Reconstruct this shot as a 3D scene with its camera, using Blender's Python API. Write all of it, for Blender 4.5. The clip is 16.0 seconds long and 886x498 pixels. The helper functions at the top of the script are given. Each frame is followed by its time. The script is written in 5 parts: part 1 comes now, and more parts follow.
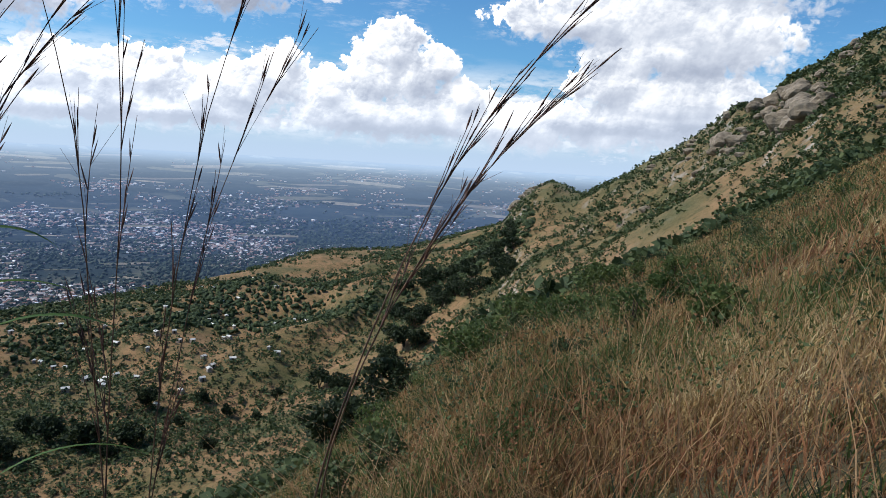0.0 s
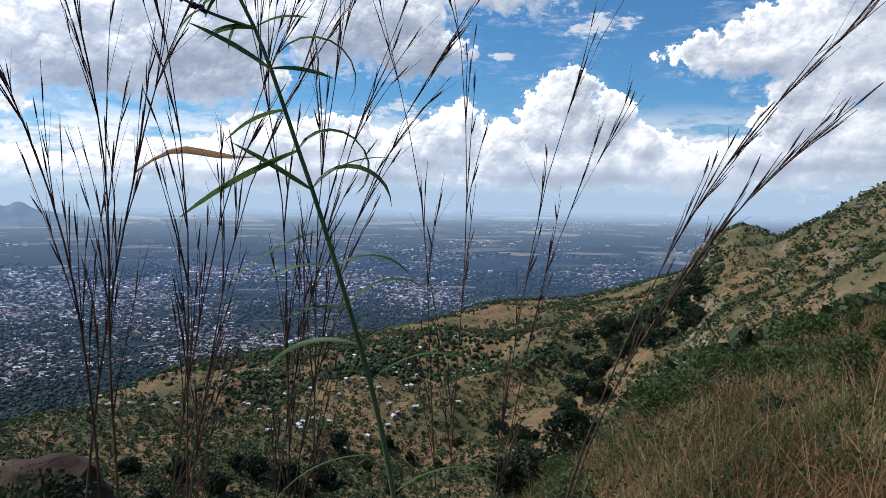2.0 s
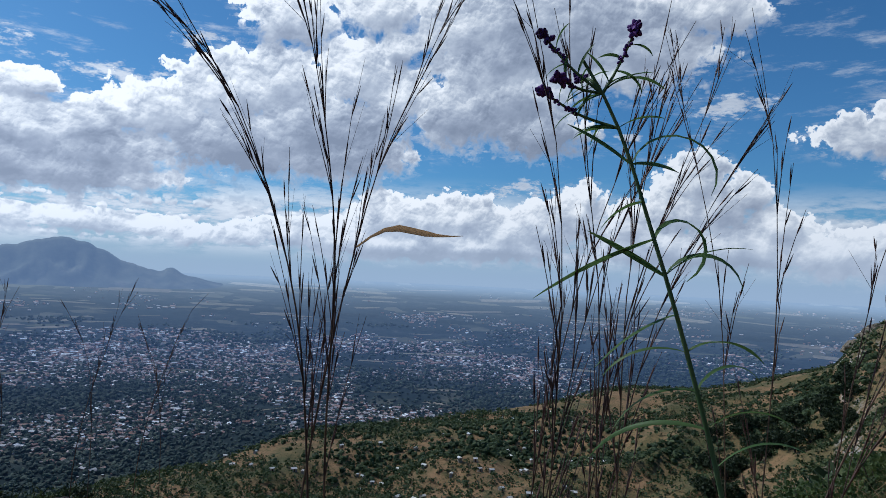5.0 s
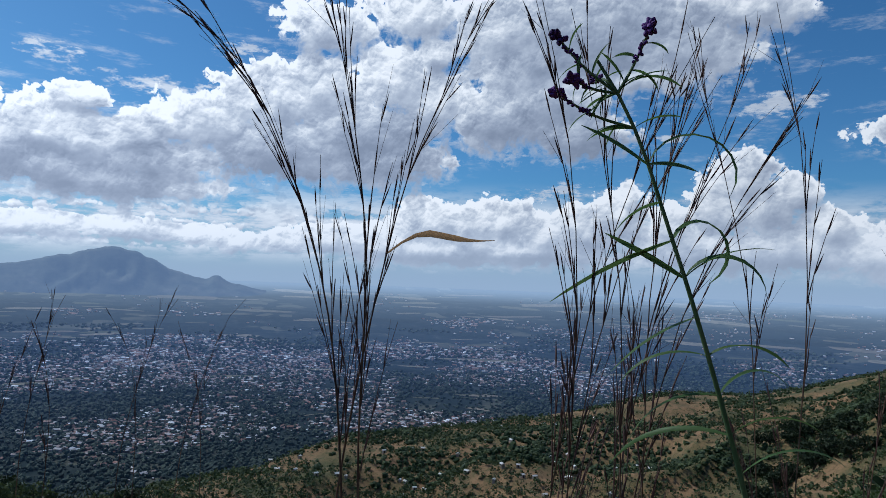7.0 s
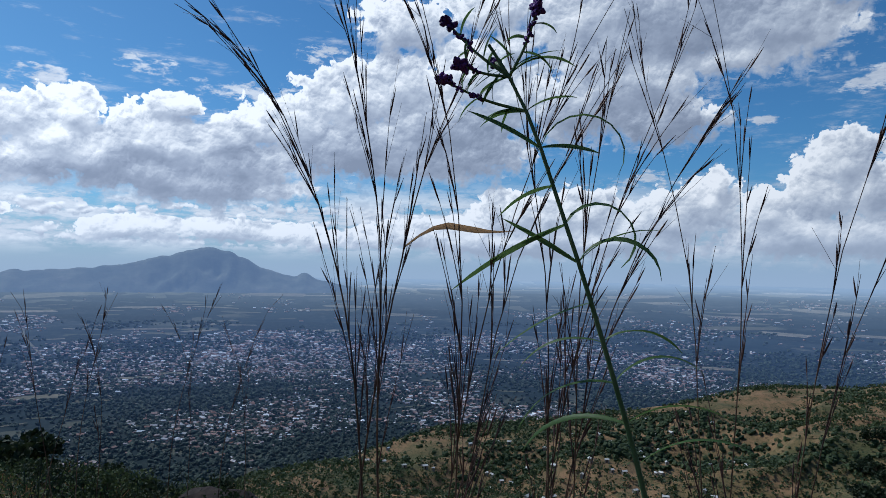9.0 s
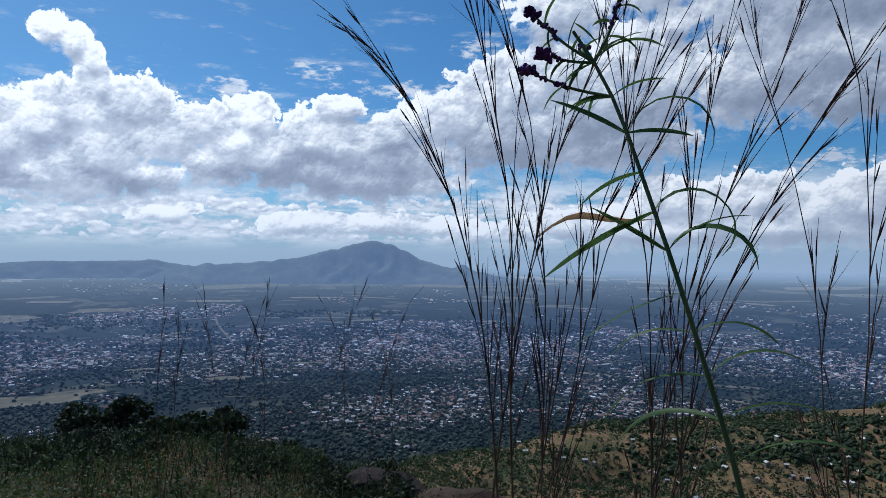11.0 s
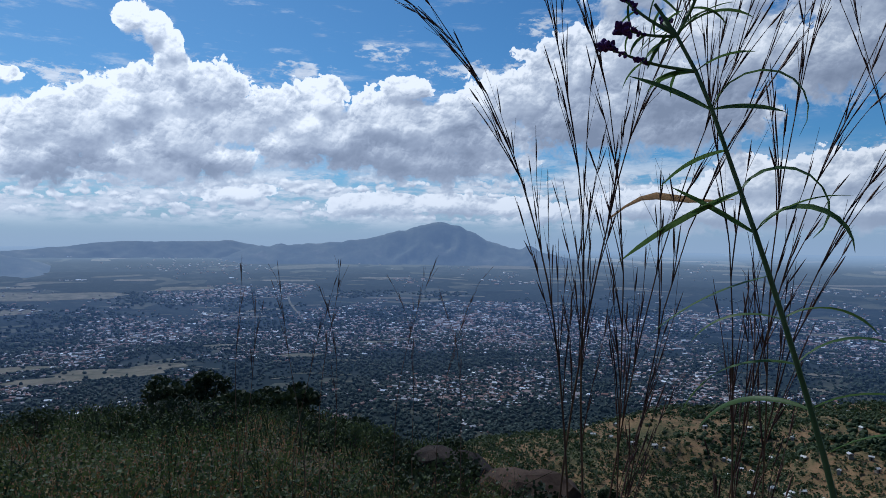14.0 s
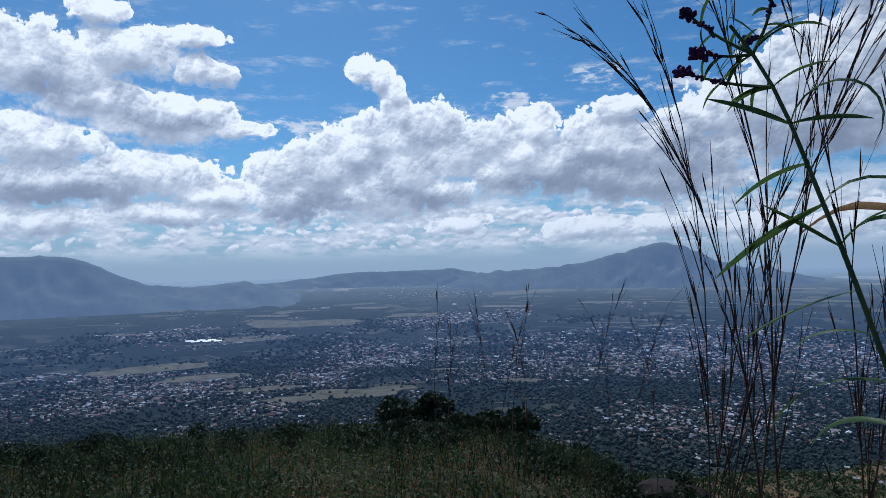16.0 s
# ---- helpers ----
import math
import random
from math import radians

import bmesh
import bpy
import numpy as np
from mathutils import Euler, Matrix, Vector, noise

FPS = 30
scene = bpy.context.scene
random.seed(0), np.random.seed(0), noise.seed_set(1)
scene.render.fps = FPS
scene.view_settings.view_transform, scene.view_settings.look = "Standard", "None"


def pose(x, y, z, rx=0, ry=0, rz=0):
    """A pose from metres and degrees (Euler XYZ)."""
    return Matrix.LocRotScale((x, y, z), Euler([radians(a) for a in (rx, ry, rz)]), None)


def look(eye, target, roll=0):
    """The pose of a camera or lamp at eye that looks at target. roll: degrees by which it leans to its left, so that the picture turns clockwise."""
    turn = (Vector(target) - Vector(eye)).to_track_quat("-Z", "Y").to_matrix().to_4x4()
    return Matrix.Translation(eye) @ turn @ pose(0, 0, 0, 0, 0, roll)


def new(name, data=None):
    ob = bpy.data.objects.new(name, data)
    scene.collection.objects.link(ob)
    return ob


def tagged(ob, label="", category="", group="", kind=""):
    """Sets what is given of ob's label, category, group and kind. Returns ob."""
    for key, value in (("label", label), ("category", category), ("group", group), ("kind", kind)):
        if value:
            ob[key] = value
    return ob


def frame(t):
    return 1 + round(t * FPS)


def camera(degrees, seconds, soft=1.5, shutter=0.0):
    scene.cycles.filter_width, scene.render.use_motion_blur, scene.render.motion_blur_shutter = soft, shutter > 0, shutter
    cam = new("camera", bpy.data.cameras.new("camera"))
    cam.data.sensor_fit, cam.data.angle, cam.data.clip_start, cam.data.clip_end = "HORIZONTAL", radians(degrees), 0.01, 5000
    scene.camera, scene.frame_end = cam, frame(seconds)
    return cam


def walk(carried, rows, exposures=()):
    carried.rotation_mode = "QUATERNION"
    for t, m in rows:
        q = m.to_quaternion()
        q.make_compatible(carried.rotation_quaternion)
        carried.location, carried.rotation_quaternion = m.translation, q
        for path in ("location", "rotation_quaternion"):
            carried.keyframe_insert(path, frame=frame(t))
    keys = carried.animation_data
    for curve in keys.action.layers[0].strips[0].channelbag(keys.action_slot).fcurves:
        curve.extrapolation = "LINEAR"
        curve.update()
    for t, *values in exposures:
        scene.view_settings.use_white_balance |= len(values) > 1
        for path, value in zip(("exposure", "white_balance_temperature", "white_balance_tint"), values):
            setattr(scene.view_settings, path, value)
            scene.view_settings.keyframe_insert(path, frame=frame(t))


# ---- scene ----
cam = camera(66.66, 16.0, soft=0.8)
# the eye is the world's origin in height: the ground lies 1.6 m below it
walk(cam, [
    (0.0, pose(0.139, 0.080, 0.0, 82.20, -3.43, 0.00)),
    (0.5, pose(0.160, 0.092, 0.0, 82.42, -3.12, 4.68)),
    (1.0, pose(0.143, 0.082, 0.0, 82.86, -1.54, 10.23)),
    (1.5, pose(0.078, 0.045, 0.0, 84.46, -0.67, 12.23)),
    (2.0, pose(-0.009, -0.005, 0.0, 85.92, -0.74, 14.69)),
    (2.5, pose(-0.061, -0.035, 0.0, 87.95, -1.53, 16.65)),
    (3.0, pose(-0.121, -0.070, 0.0, 90.50, -2.13, 18.47)),
    (3.5, pose(-0.147, -0.085, 0.0, 91.29, -1.48, 20.52)),
    (4.0, pose(-0.173, -0.100, 0.0, 91.88, -1.79, 22.59)),
    (6.5, pose(-0.212, -0.122, 0.0, 92.30, -2.67, 26.97)),
    (7.0, pose(-0.182, -0.105, 0.0, 92.51, -2.19, 28.28)),
    (7.5, pose(-0.130, -0.075, 0.0, 92.67, -1.89, 29.05)),
    (8.0, pose(-0.026, -0.015, 0.0, 92.46, -1.91, 29.79)),
    (8.5, pose(-0.065, -0.037, 0.0, 91.95, -1.70, 32.77)),
    (9.0, pose(-0.026, -0.015, 0.0, 91.79, -1.02, 35.25)),
    (9.5, pose(0.078, 0.045, 0.0, 91.06, -1.12, 39.97)),
    (10.0, pose(0.035, 0.020, 0.0, 90.84, -0.75, 44.04)),
    (12.5, pose(0.030, 0.017, 0.0, 90.55, -0.42, 50.94)),
    (13.0, pose(0.026, 0.015, 0.0, 90.16, -0.02, 52.18)),
    (13.5, pose(0.052, 0.030, 0.0, 89.68, -0.12, 54.05)),
    (14.0, pose(0.026, 0.015, 0.0, 89.22, -0.65, 54.16)),
    (14.5, pose(0.043, 0.025, 0.0, 89.37, -0.52, 61.18)),
    (15.0, pose(0.074, 0.042, 0.0, 90.02, 0.54, 63.93)),
    (15.5, pose(0.113, 0.065, 0.0, 90.72, 1.15, 67.79)),
    (16.0, pose(0.147, 0.085, 0.0, 91.43, 1.28, 72.44)),
], [(0.0, 0.45, 6100, 10), (1.5, 0.33, 6000, 10), (4.0, -0.16, 5570, 8), (8.0, -0.27, 5450, 8), (12.5, -0.35, 5400, 9), (16.0, -0.46, 5320, 9)])

# ---- world, sun ----
SUN_AZ, SUN_EL = 88.0, 50.0          # degrees, azimuth counted leftwards from +y


def way(az, el=0.0):
    a, e = radians(az), radians(el)
    return Vector((-math.sin(a) * math.cos(e), math.cos(a) * math.cos(e), math.sin(e)))


sun = new("sun", bpy.data.lights.new("sun", "SUN"))
sun.data.energy, sun.data.angle, sun.data.color = 2.8, radians(0.53), (1.0, 0.93, 0.82)
sun.matrix_world = look(way(SUN_AZ, SUN_EL) * 50, (0, 0, 0))


class Net:
    """A short way to write node trees."""

    def __init__(self, tree):
        self.t = tree
        tree.nodes.clear()

    def n(self, kind, ins=(), **props):
        node = self.t.nodes.new(kind)
        for k, v in props.items():
            setattr(node, k, v)
        for k, v in (ins.items() if isinstance(ins, dict) else enumerate(ins)):
            if v is None:
                continue
            if isinstance(v, bpy.types.NodeSocket):
                self.t.links.new(v, node.inputs[k])
            else:
                node.inputs[k].default_value = v
        return node

    def m(self, op, a, b=None, c=None):
        return self.n("ShaderNodeMath", (a, b, c), operation=op).outputs[0]

    def ramp(self, fac, *stops):
        node = self.n("ShaderNodeValToRGB", (fac,))
        e = node.color_ramp.elements
        while len(e) < len(stops):
            e.new(0.5)
        for el, (p, col) in zip(e, stops):
            el.position, el.color = p, (*col, 1)
        return node.outputs[0]

    def mix(self, fac, a, b, how="MIX"):
        node = self.n("ShaderNodeMix", data_type="RGBA", blend_type=how)
        for k, v in ((0, fac), (6, a), (7, b)):
            if isinstance(v, bpy.types.NodeSocket):
                self.t.links.new(v, node.inputs[k])
            else:
                node.inputs[k].default_value = v if k == 0 else (*v, 1)
        return node.outputs[2]

    def rng(self, v, a, b, c=0.0, d=1.0, smooth=True):
        return self.n("ShaderNodeMapRange", {0: v, 1: a, 2: b, 3: c, 4: d},
                      interpolation_type="SMOOTHSTEP" if smooth else "LINEAR").outputs[0]


world = bpy.data.worlds.new("world")
scene.world = world
world.use_nodes = True
w = Net(world.node_tree)
gen = w.n("ShaderNodeTexCoord").outputs["Generated"]
sky = w.n("ShaderNodeTexSky", sky_type="NISHITA", sun_disc=False, sun_elevation=radians(SUN_EL),
          sun_rotation=radians(-SUN_AZ), altitude=900, air_density=1.0, dust_density=1.2, ozone_density=1.6).outputs[0]
xyz = w.n("ShaderNodeSeparateXYZ", (gen,)).outputs
az = w.m("MULTIPLY", w.m("ARCTAN2", w.m("MULTIPLY", xyz[0], -1.0), xyz[1]), 57.29578)
el = w.m("MULTIPLY", w.m("ARCSINE", xyz[2]), 57.29578)
dome = w.n("ShaderNodeCombineXYZ", (az, el, 0.0)).outputs[0]

# cumulus masses: azimuth, elevation, half width, half height in degrees
CLOUD_TOWERS = [
    (4.5, 8.4, 2.64, 2.38),
    (5.9, 5.9, 2.64, 2.22),
    (2.9, 6.4, 2.91, 2.38),
    (0.6, 7.2, 1.32, 1.32),
    (-1.3, 4.8, 2.12, 1.59),
    (9.6, 4.8, 1.69, 1.69),
    (6.8, 3.4, 5.82, 2.22),
    (1.2, 3.3, 5.82, 2.01),
    (13.2, 6.8, 1.06, 1.48),
    (14.1, 5.3, 2.64, 2.22),
    (16.7, 4.3, 3.70, 2.38),
    (20.0, 3.7, 3.70, 2.12),
    (23.2, 5.1, 2.75, 2.01),
    (25.5, 3.3, 3.17, 1.85),
    (29.9, 4.7, 2.91, 2.01),
    (32.9, 2.7, 4.76, 1.59),
    (28.6, 2.4, 6.35, 1.48),
    (35.8, 2.9, 2.91, 1.38),
]
CLOUD_EAST = [
    (-6.0, 2.8, 5.29, 1.85),
    (-10.5, 3.5, 3.17, 1.59),
    (-13.4, 1.0, 1.38, 0.53),
    (-10.1, 11.3, 5.82, 1.69),
    (-16.2, 11.8, 8.46, 3.17),
    (-20.1, 10.7, 6.35, 4.23),
    (-17.4, 9.0, 6.88, 2.38),
    (-13.9, 6.4, 3.70, 2.12),
    (-17.3, 5.3, 6.35, 2.64),
    (-20.4, 5.3, 4.76, 3.17),
    (-15.6, 3.3, 6.35, 2.01),
    (2.4, 13.8, 2.38, 0.48),
    (9.8, 12.1, 0.95, 0.37),
    (-21.1, 14.9, 6.88, 4.23),
]
CLOUD_OVERHEAD = [
    (19.2, 15.5, 4.76, 2.54),
    (17.2, 12.5, 3.97, 2.38),
    (23.5, 13.6, 4.76, 2.91),
    (20.8, 18.0, 5.82, 3.17),
    (16.6, 20.2, 10.58, 4.50),
    (22.3, 20.6, 6.88, 3.17),
    (9.2, 18.6, 5.82, 3.17),
    (3.4, 21.2, 4.23, 1.48),
    (12.3, 16.8, 3.17, 1.32),
    (38.7, 20.0, 3.97, 2.01),
    (31.1, 21.5, 4.23, 2.01),
    (29.5, 18.8, 1.69, 1.27),
    (10.3, 12.0, 0.95, 0.37),
    (18.9, 7.4, 2.64, 0.53),
    (1.2, 14.3, 2.38, 0.48),
]
CLOUD_MIDDLE = [
    (38.9, 15.4, 3.17, 2.75),
    (42.1, 14.0, 3.70, 2.64),
    (44.7, 13.7, 3.17, 2.38),
    (48.1, 11.9, 4.76, 2.22),
    (36.4, 11.8, 6.88, 3.70),
    (41.9, 10.4, 7.93, 3.17),
    (32.8, 16.2, 3.70, 3.17),
    (30.1, 14.7, 2.91, 3.17),
    (34.4, 9.6, 5.82, 2.12),
    (59.6, 9.8, 3.17, 2.01),
    (57.4, 9.2, 3.70, 2.12),
    (53.7, 9.7, 3.70, 2.12),
    (51.0, 11.5, 2.22, 1.69),
    (52.4, 8.4, 5.82, 2.22),
    (58.7, 7.5, 5.82, 2.38),
    (55.4, 6.5, 8.46, 1.69),
    (57.4, 12.4, 2.22, 0.95),
    (59.2, 15.4, 1.69, 0.42),
    (45.9, 17.4, 1.85, 0.63),
    (51.2, 14.1, 5.29, 0.53),
]
CLOUD_LOW = [
    (29.3, 4.6, 2.64, 1.69),
    (25.4, 4.6, 3.17, 1.80),
    (37.8, 3.0, 3.17, 1.16),
    (41.4, 2.3, 2.12, 1.06),
    (31.1, 2.6, 6.35, 1.48),
    (21.5, 2.6, 7.93, 1.48),
    (45.8, 2.3, 1.90, 0.85),
    (58.5, 3.1, 3.17, 0.85),
    (53.7, 3.0, 3.70, 0.95),
    (49.3, 2.9, 3.17, 0.74),
]
CLOUD_FINGER = [
    (78.8, 16.3, 1.27, 1.11),
    (77.4, 15.6, 1.27, 1.16),
    (76.4, 14.3, 1.27, 1.38),
    (75.8, 12.8, 1.48, 1.38),
    (73.7, 11.3, 3.97, 2.38),
    (77.3, 10.7, 4.76, 2.12),
    (71.9, 9.2, 3.44, 2.91),
    (75.5, 8.1, 4.76, 3.17),
    (79.9, 9.5, 3.70, 1.90),
    (82.1, 8.2, 4.23, 2.38),
    (86.1, 7.7, 2.38, 1.80),
    (85.3, 5.8, 3.17, 2.12),
    (78.2, 6.2, 5.82, 2.22),
    (72.8, 6.4, 4.23, 1.69),
    (84.1, 11.9, 2.54, 0.48),
    (82.1, 11.4, 2.12, 0.63),
]
CLOUD_FINGER_EAST = [
    (68.1, 10.2, 2.64, 1.80),
    (64.4, 11.2, 2.38, 1.69),
    (65.8, 9.1, 4.23, 2.38),
    (62.4, 8.5, 4.76, 2.38),
    (58.1, 9.7, 4.23, 2.64),
    (57.6, 7.1, 5.29, 1.85),
    (67.2, 7.4, 3.70, 1.59),
    (66.3, 13.4, 2.54, 0.6),
    (59.6, 15.3, 1.59, 0.53),
    (77.3, 4.8, 2.64, 0.69),
    (76.0, 3.0, 4.23, 0.69),
    (70.9, 3.6, 2.64, 0.79),
    (65.7, 2.5, 3.17, 0.69),
    (60.4, 2.8, 4.23, 0.85),
]
CLOUD_WEST = [
    (103.6, 15.2, 5.82, 2.54),
    (97.2, 16.8, 3.97, 1.85),
    (92.6, 18.1, 2.38, 0.79),
    (91.8, 15.8, 2.12, 1.16),
    (99.3, 19.5, 2.12, 0.95),
    (94.8, 12.0, 5.55, 1.90),
    (89.3, 11.4, 3.17, 0.74),
    (103.6, 9.5, 4.76, 2.01),
    (102.2, 6.7, 7.40, 1.69),
    (96.1, 7.6, 5.29, 1.69),
    (90.6, 6.1, 3.70, 1.16),
    (104.0, 4.0, 6.35, 1.27),
    (94.5, 4.7, 6.88, 0.95),
    (100.3, 13.2, 4.23, 1.59),
]
CLOUDS = CLOUD_TOWERS + CLOUD_EAST + CLOUD_OVERHEAD + CLOUD_MIDDLE + CLOUD_LOW + CLOUD_FINGER + CLOUD_FINGER_EAST + CLOUD_WEST
# undersides in shade
SHADES = [
    (17.9, 11.9, 5.77, 2.88),
    (22.0, 12.8, 4.33, 1.92),
    (34.4, 10.5, 5.77, 3.37),
    (40.9, 8.9, 7.69, 2.16),
    (13.8, 20.1, 8.65, 2.88),
    (19.5, 11.6, 5.29, 1.68),
    (35.3, 9.3, 7.21, 1.83),
    (41.9, 10.1, 4.33, 1.44),
    (56.5, 6.6, 7.69, 1.44),
    (58.7, 7.8, 3.85, 1.20),
    (52.0, 8.6, 2.88, 1.35),
    (16.5, 18.0, 8.17, 1.20),
    (72.8, 5.7, 3.37, 0.87),
    (77.3, 6.4, 2.40, 0.77),
    (82.1, 5.5, 3.37, 0.87),
    (65.7, 7.0, 3.85, 0.77),
    (84.1, 4.3, 3.85, 1.25),
    (57.6, 6.8, 3.85, 0.77),
    (4.4, 1.7, 7.21, 0.77),
    (25.5, 1.7, 9.62, 0.62),
    (-16.3, 3.0, 6.73, 0.67),
    (102.2, 13.2, 2.88, 1.06),
    (94.0, 11.8, 3.37, 0.77),
    (42.6, 9.0, 4.33, 2.64),
    (102.2, 5.9, 6.25, 0.77),
]


def cloud_field(name, items, soft):
    """A node group: how deep a direction lies inside the cloud masses, above zero inside."""
    tree = bpy.data.node_groups.new(name, "ShaderNodeTree")
    tree.interface.new_socket("at", in_out="INPUT", socket_type="NodeSocketVector")
    tree.interface.new_socket("depth", in_out="OUTPUT", socket_type="NodeSocketFloat")
    q = Net(tree)
    at = q.n("NodeGroupInput").outputs[0]
    total = None
    for a, e, rx, ry in items:
        # each step waits for the one before, which keeps the evaluation small
        here = at if total is None else q.n("ShaderNodeVectorMath", (total, (1e-7, 1e-7, 1e-7), at), operation="MULTIPLY_ADD").outputs[0]
        p = q.n("ShaderNodeMapping", {0: here, 1: (-a / rx, -e / ry, 0), 3: (1 / rx, 1 / ry, 0)}).outputs[0]
        d = q.n("ShaderNodeVectorMath", (p,), operation="LENGTH").outputs[1]
        total = d if total is None else q.m("SMOOTH_MIN", total, d, soft)
    q.n("NodeGroupOutput", (q.m("SUBTRACT", 1.0, total),))
    return tree


def group(tree, at):
    node = w.n("ShaderNodeGroup", node_tree=tree)
    w.t.links.new(at, node.inputs[0])
    return node.outputs[0]


def vec(op, a, b):
    return w.n("ShaderNodeVectorMath", (a, b), operation=op).outputs[0]


# the outline is bent by a broad wind and broken up by billows
wide_ = w.n("ShaderNodeTexNoise", {0: dome, 2: 0.16, 3: 6.0, 4: 0.6}, noise_dimensions="2D").outputs["Color"]
bent = vec("ADD", dome, vec("MULTIPLY", vec("SUBTRACT", wide_, (0.5, 0.5, 0.5)), (1.7, 1.3, 0)))
ruffle = w.n("ShaderNodeTexNoise", {0: dome, 2: 1.1, 3: 5.0, 4: 0.6}, noise_dimensions="2D").outputs["Color"]
curled = vec("ADD", bent, vec("MULTIPLY", vec("SUBTRACT", ruffle, (0.5, 0.5, 0.5)), (0.45, 0.35, 0)))
toward = (0.35, 0.9, 0)
bent_up = vec("ADD", bent, toward)


def billows(at, scale):
    return w.n("ShaderNodeTexVoronoi", {0: at, 2: scale, 3: 1.0, 4: 0.45, 5: 2.3}, voronoi_dimensions="2D", feature="F1", normalize=True).outputs["Distance"]


def sunward(scale, shift):
    """Billows of one size and how much each faces the sun."""
    here = billows(curled, scale)
    return here, w.m("SUBTRACT", billows(vec("ADD", curled, (0.3 * shift, 0.85 * shift, 0)), scale), here)


masses = cloud_field("cumulus", [q for q in CLOUDS if q[3] > 0.7], 0.16)
wisps = cloud_field("wisps", [(q[0], q[1], q[2] * 1.3, q[3] * 1.7) for q in CLOUDS if q[3] <= 0.7], 0.3)
greys = cloud_field("cloud_bases", SHADES, 0.3)
deep, deep_up = group(masses, bent), group(masses, bent_up)
puff, puff_lit = sunward(0.42, 0.45)
small, small_lit = sunward(1.15, 0.17)
tiny, tiny_lit = sunward(3.2, 0.06)
wool = w.n("ShaderNodeTexNoise", {0: dome, 2: 0.8, 3: 8.0, 4: 0.6}, noise_dimensions="2D").outputs[0]
cover = w.m("ADD", deep, w.m("MULTIPLY_ADD", puff, -1.0, 0.40))
cover = w.m("ADD", cover, w.m("MULTIPLY_ADD", small, -0.55, 0.22))
cover = w.m("ADD", cover, w.m("MULTIPLY_ADD", tiny, -0.22, 0.09))
cover = w.m("ADD", cover, w.m("MULTIPLY_ADD", wool, 0.7, -0.35))
# crisp on the sunward side, ragged and soft below
below = w.rng(w.m("SUBTRACT", deep_up, deep), -0.1, 0.25)
edge = w.m("MULTIPLY_ADD", below, 0.34, 0.07)
mask = w.m("DIVIDE", w.m("ADD", cover, 0.02), edge)
mask = w.n("ShaderNodeClamp", (mask,)).outputs[0]
# thin high streaks, torn shreds and a milky band of far cloud over the horizon
flat = w.n("ShaderNodeMapping", {0: dome, 3: (0.05, 0.22, 1.0), 2: (0, 0, 0.12)}).outputs[0]
streak = w.n("ShaderNodeTexNoise", {0: flat, 2: 3.2, 3: 8.0, 4: 0.66}, noise_dimensions="2D").outputs[0]
torn_at = w.n("ShaderNodeMapping", {0: dome, 3: (0.22, 0.62, 1.0), 2: (0, 0, -0.16)}).outputs[0]
torn = w.n("ShaderNodeTexNoise", {0: torn_at, 2: 2.4, 3: 8.0, 4: 0.68}, noise_dimensions="2D").outputs[0]
shred = w.rng(w.m("ADD", group(wisps, bent), w.m("MULTIPLY_ADD", torn, 4.2, -2.35)), -0.1, 0.75)
shred = w.m("MULTIPLY", shred, w.rng(group(wisps, bent), -0.5, 0.1))
fringe = w.m("MULTIPLY", w.rng(torn, 0.50, 0.66), w.rng(deep, -0.55, 0.0))
low = w.n("ShaderNodeMapping", {0: dome, 3: (0.10, 0.42, 1.0)}).outputs[0]
lows = w.n("ShaderNodeTexNoise", {0: low, 2: 1.8, 3: 8.0, 4: 0.66}, noise_dimensions="2D").outputs[0]
band = w.m("MULTIPLY", w.rng(el, 0.2, 2.2), w.rng(el, 8.5, 4.5))
band = w.m("MULTIPLY", band, w.rng(lows, 0.36, 0.56))
thin = w.m("MULTIPLY", w.m("MULTIPLY", w.rng(streak, 0.54, 0.80), w.rng(el, 6.0, 12.0)), 0.6)
soft_ = w.m("MAXIMUM", w.m("MAXIMUM", thin, w.m("MULTIPLY", shred, 0.9)), w.m("MAXIMUM", w.m("MULTIPLY", band, 0.95), w.m("MULTIPLY", fringe, 0.6)))
# small heaped clouds standing far off in rows above the horizon
row_at = w.n("ShaderNodeMapping", {0: curled, 3: (1.0, 1.9, 1.0)}).outputs[0]
heap, heap_up = billows(row_at, 0.5), billows(vec("ADD", row_at, (0.12, 0.5, 0)), 0.5)
heaps = w.rng(w.m("ADD", w.m("MULTIPLY_ADD", heap, -1.3, 0.42), w.m("ADD", w.m("MULTIPLY_ADD", wool, 0.9, -0.45), w.m("MULTIPLY_ADD", small, -0.3, 0.12))), 0.0, 0.16)
heaps = w.m("MULTIPLY", heaps, w.m("MULTIPLY", w.rng(el, 0.9, 2.0), w.rng(el, 6.5, 4.5)))
# light on the clouds: tops and sunward billows bright, bases and thick middles grey, thick clouds before the sun bright at their rims alone
soft_wool = w.n("ShaderNodeTexNoise", {0: dome, 2: 0.7, 3: 3.0, 4: 0.5}, noise_dimensions="2D").outputs[0]
lit = w.m("SUBTRACT", 0.56, w.m("MULTIPLY", w.m("SUBTRACT", deep_up, deep), 0.50))
lit = w.m("SUBTRACT", lit, w.m("MULTIPLY", w.rng(group(greys, bent), -0.45, 0.6), 0.36))
heads = w.m("MULTIPLY", w.m("SUBTRACT", 1.0, w.m("MULTIPLY", below, 0.6)), w.m("MULTIPLY", w.rng(az, -15.0, 25.0, 0.6, 1.0), w.rng(cover, 1.3, 0.15, 0.55, 1.0)))
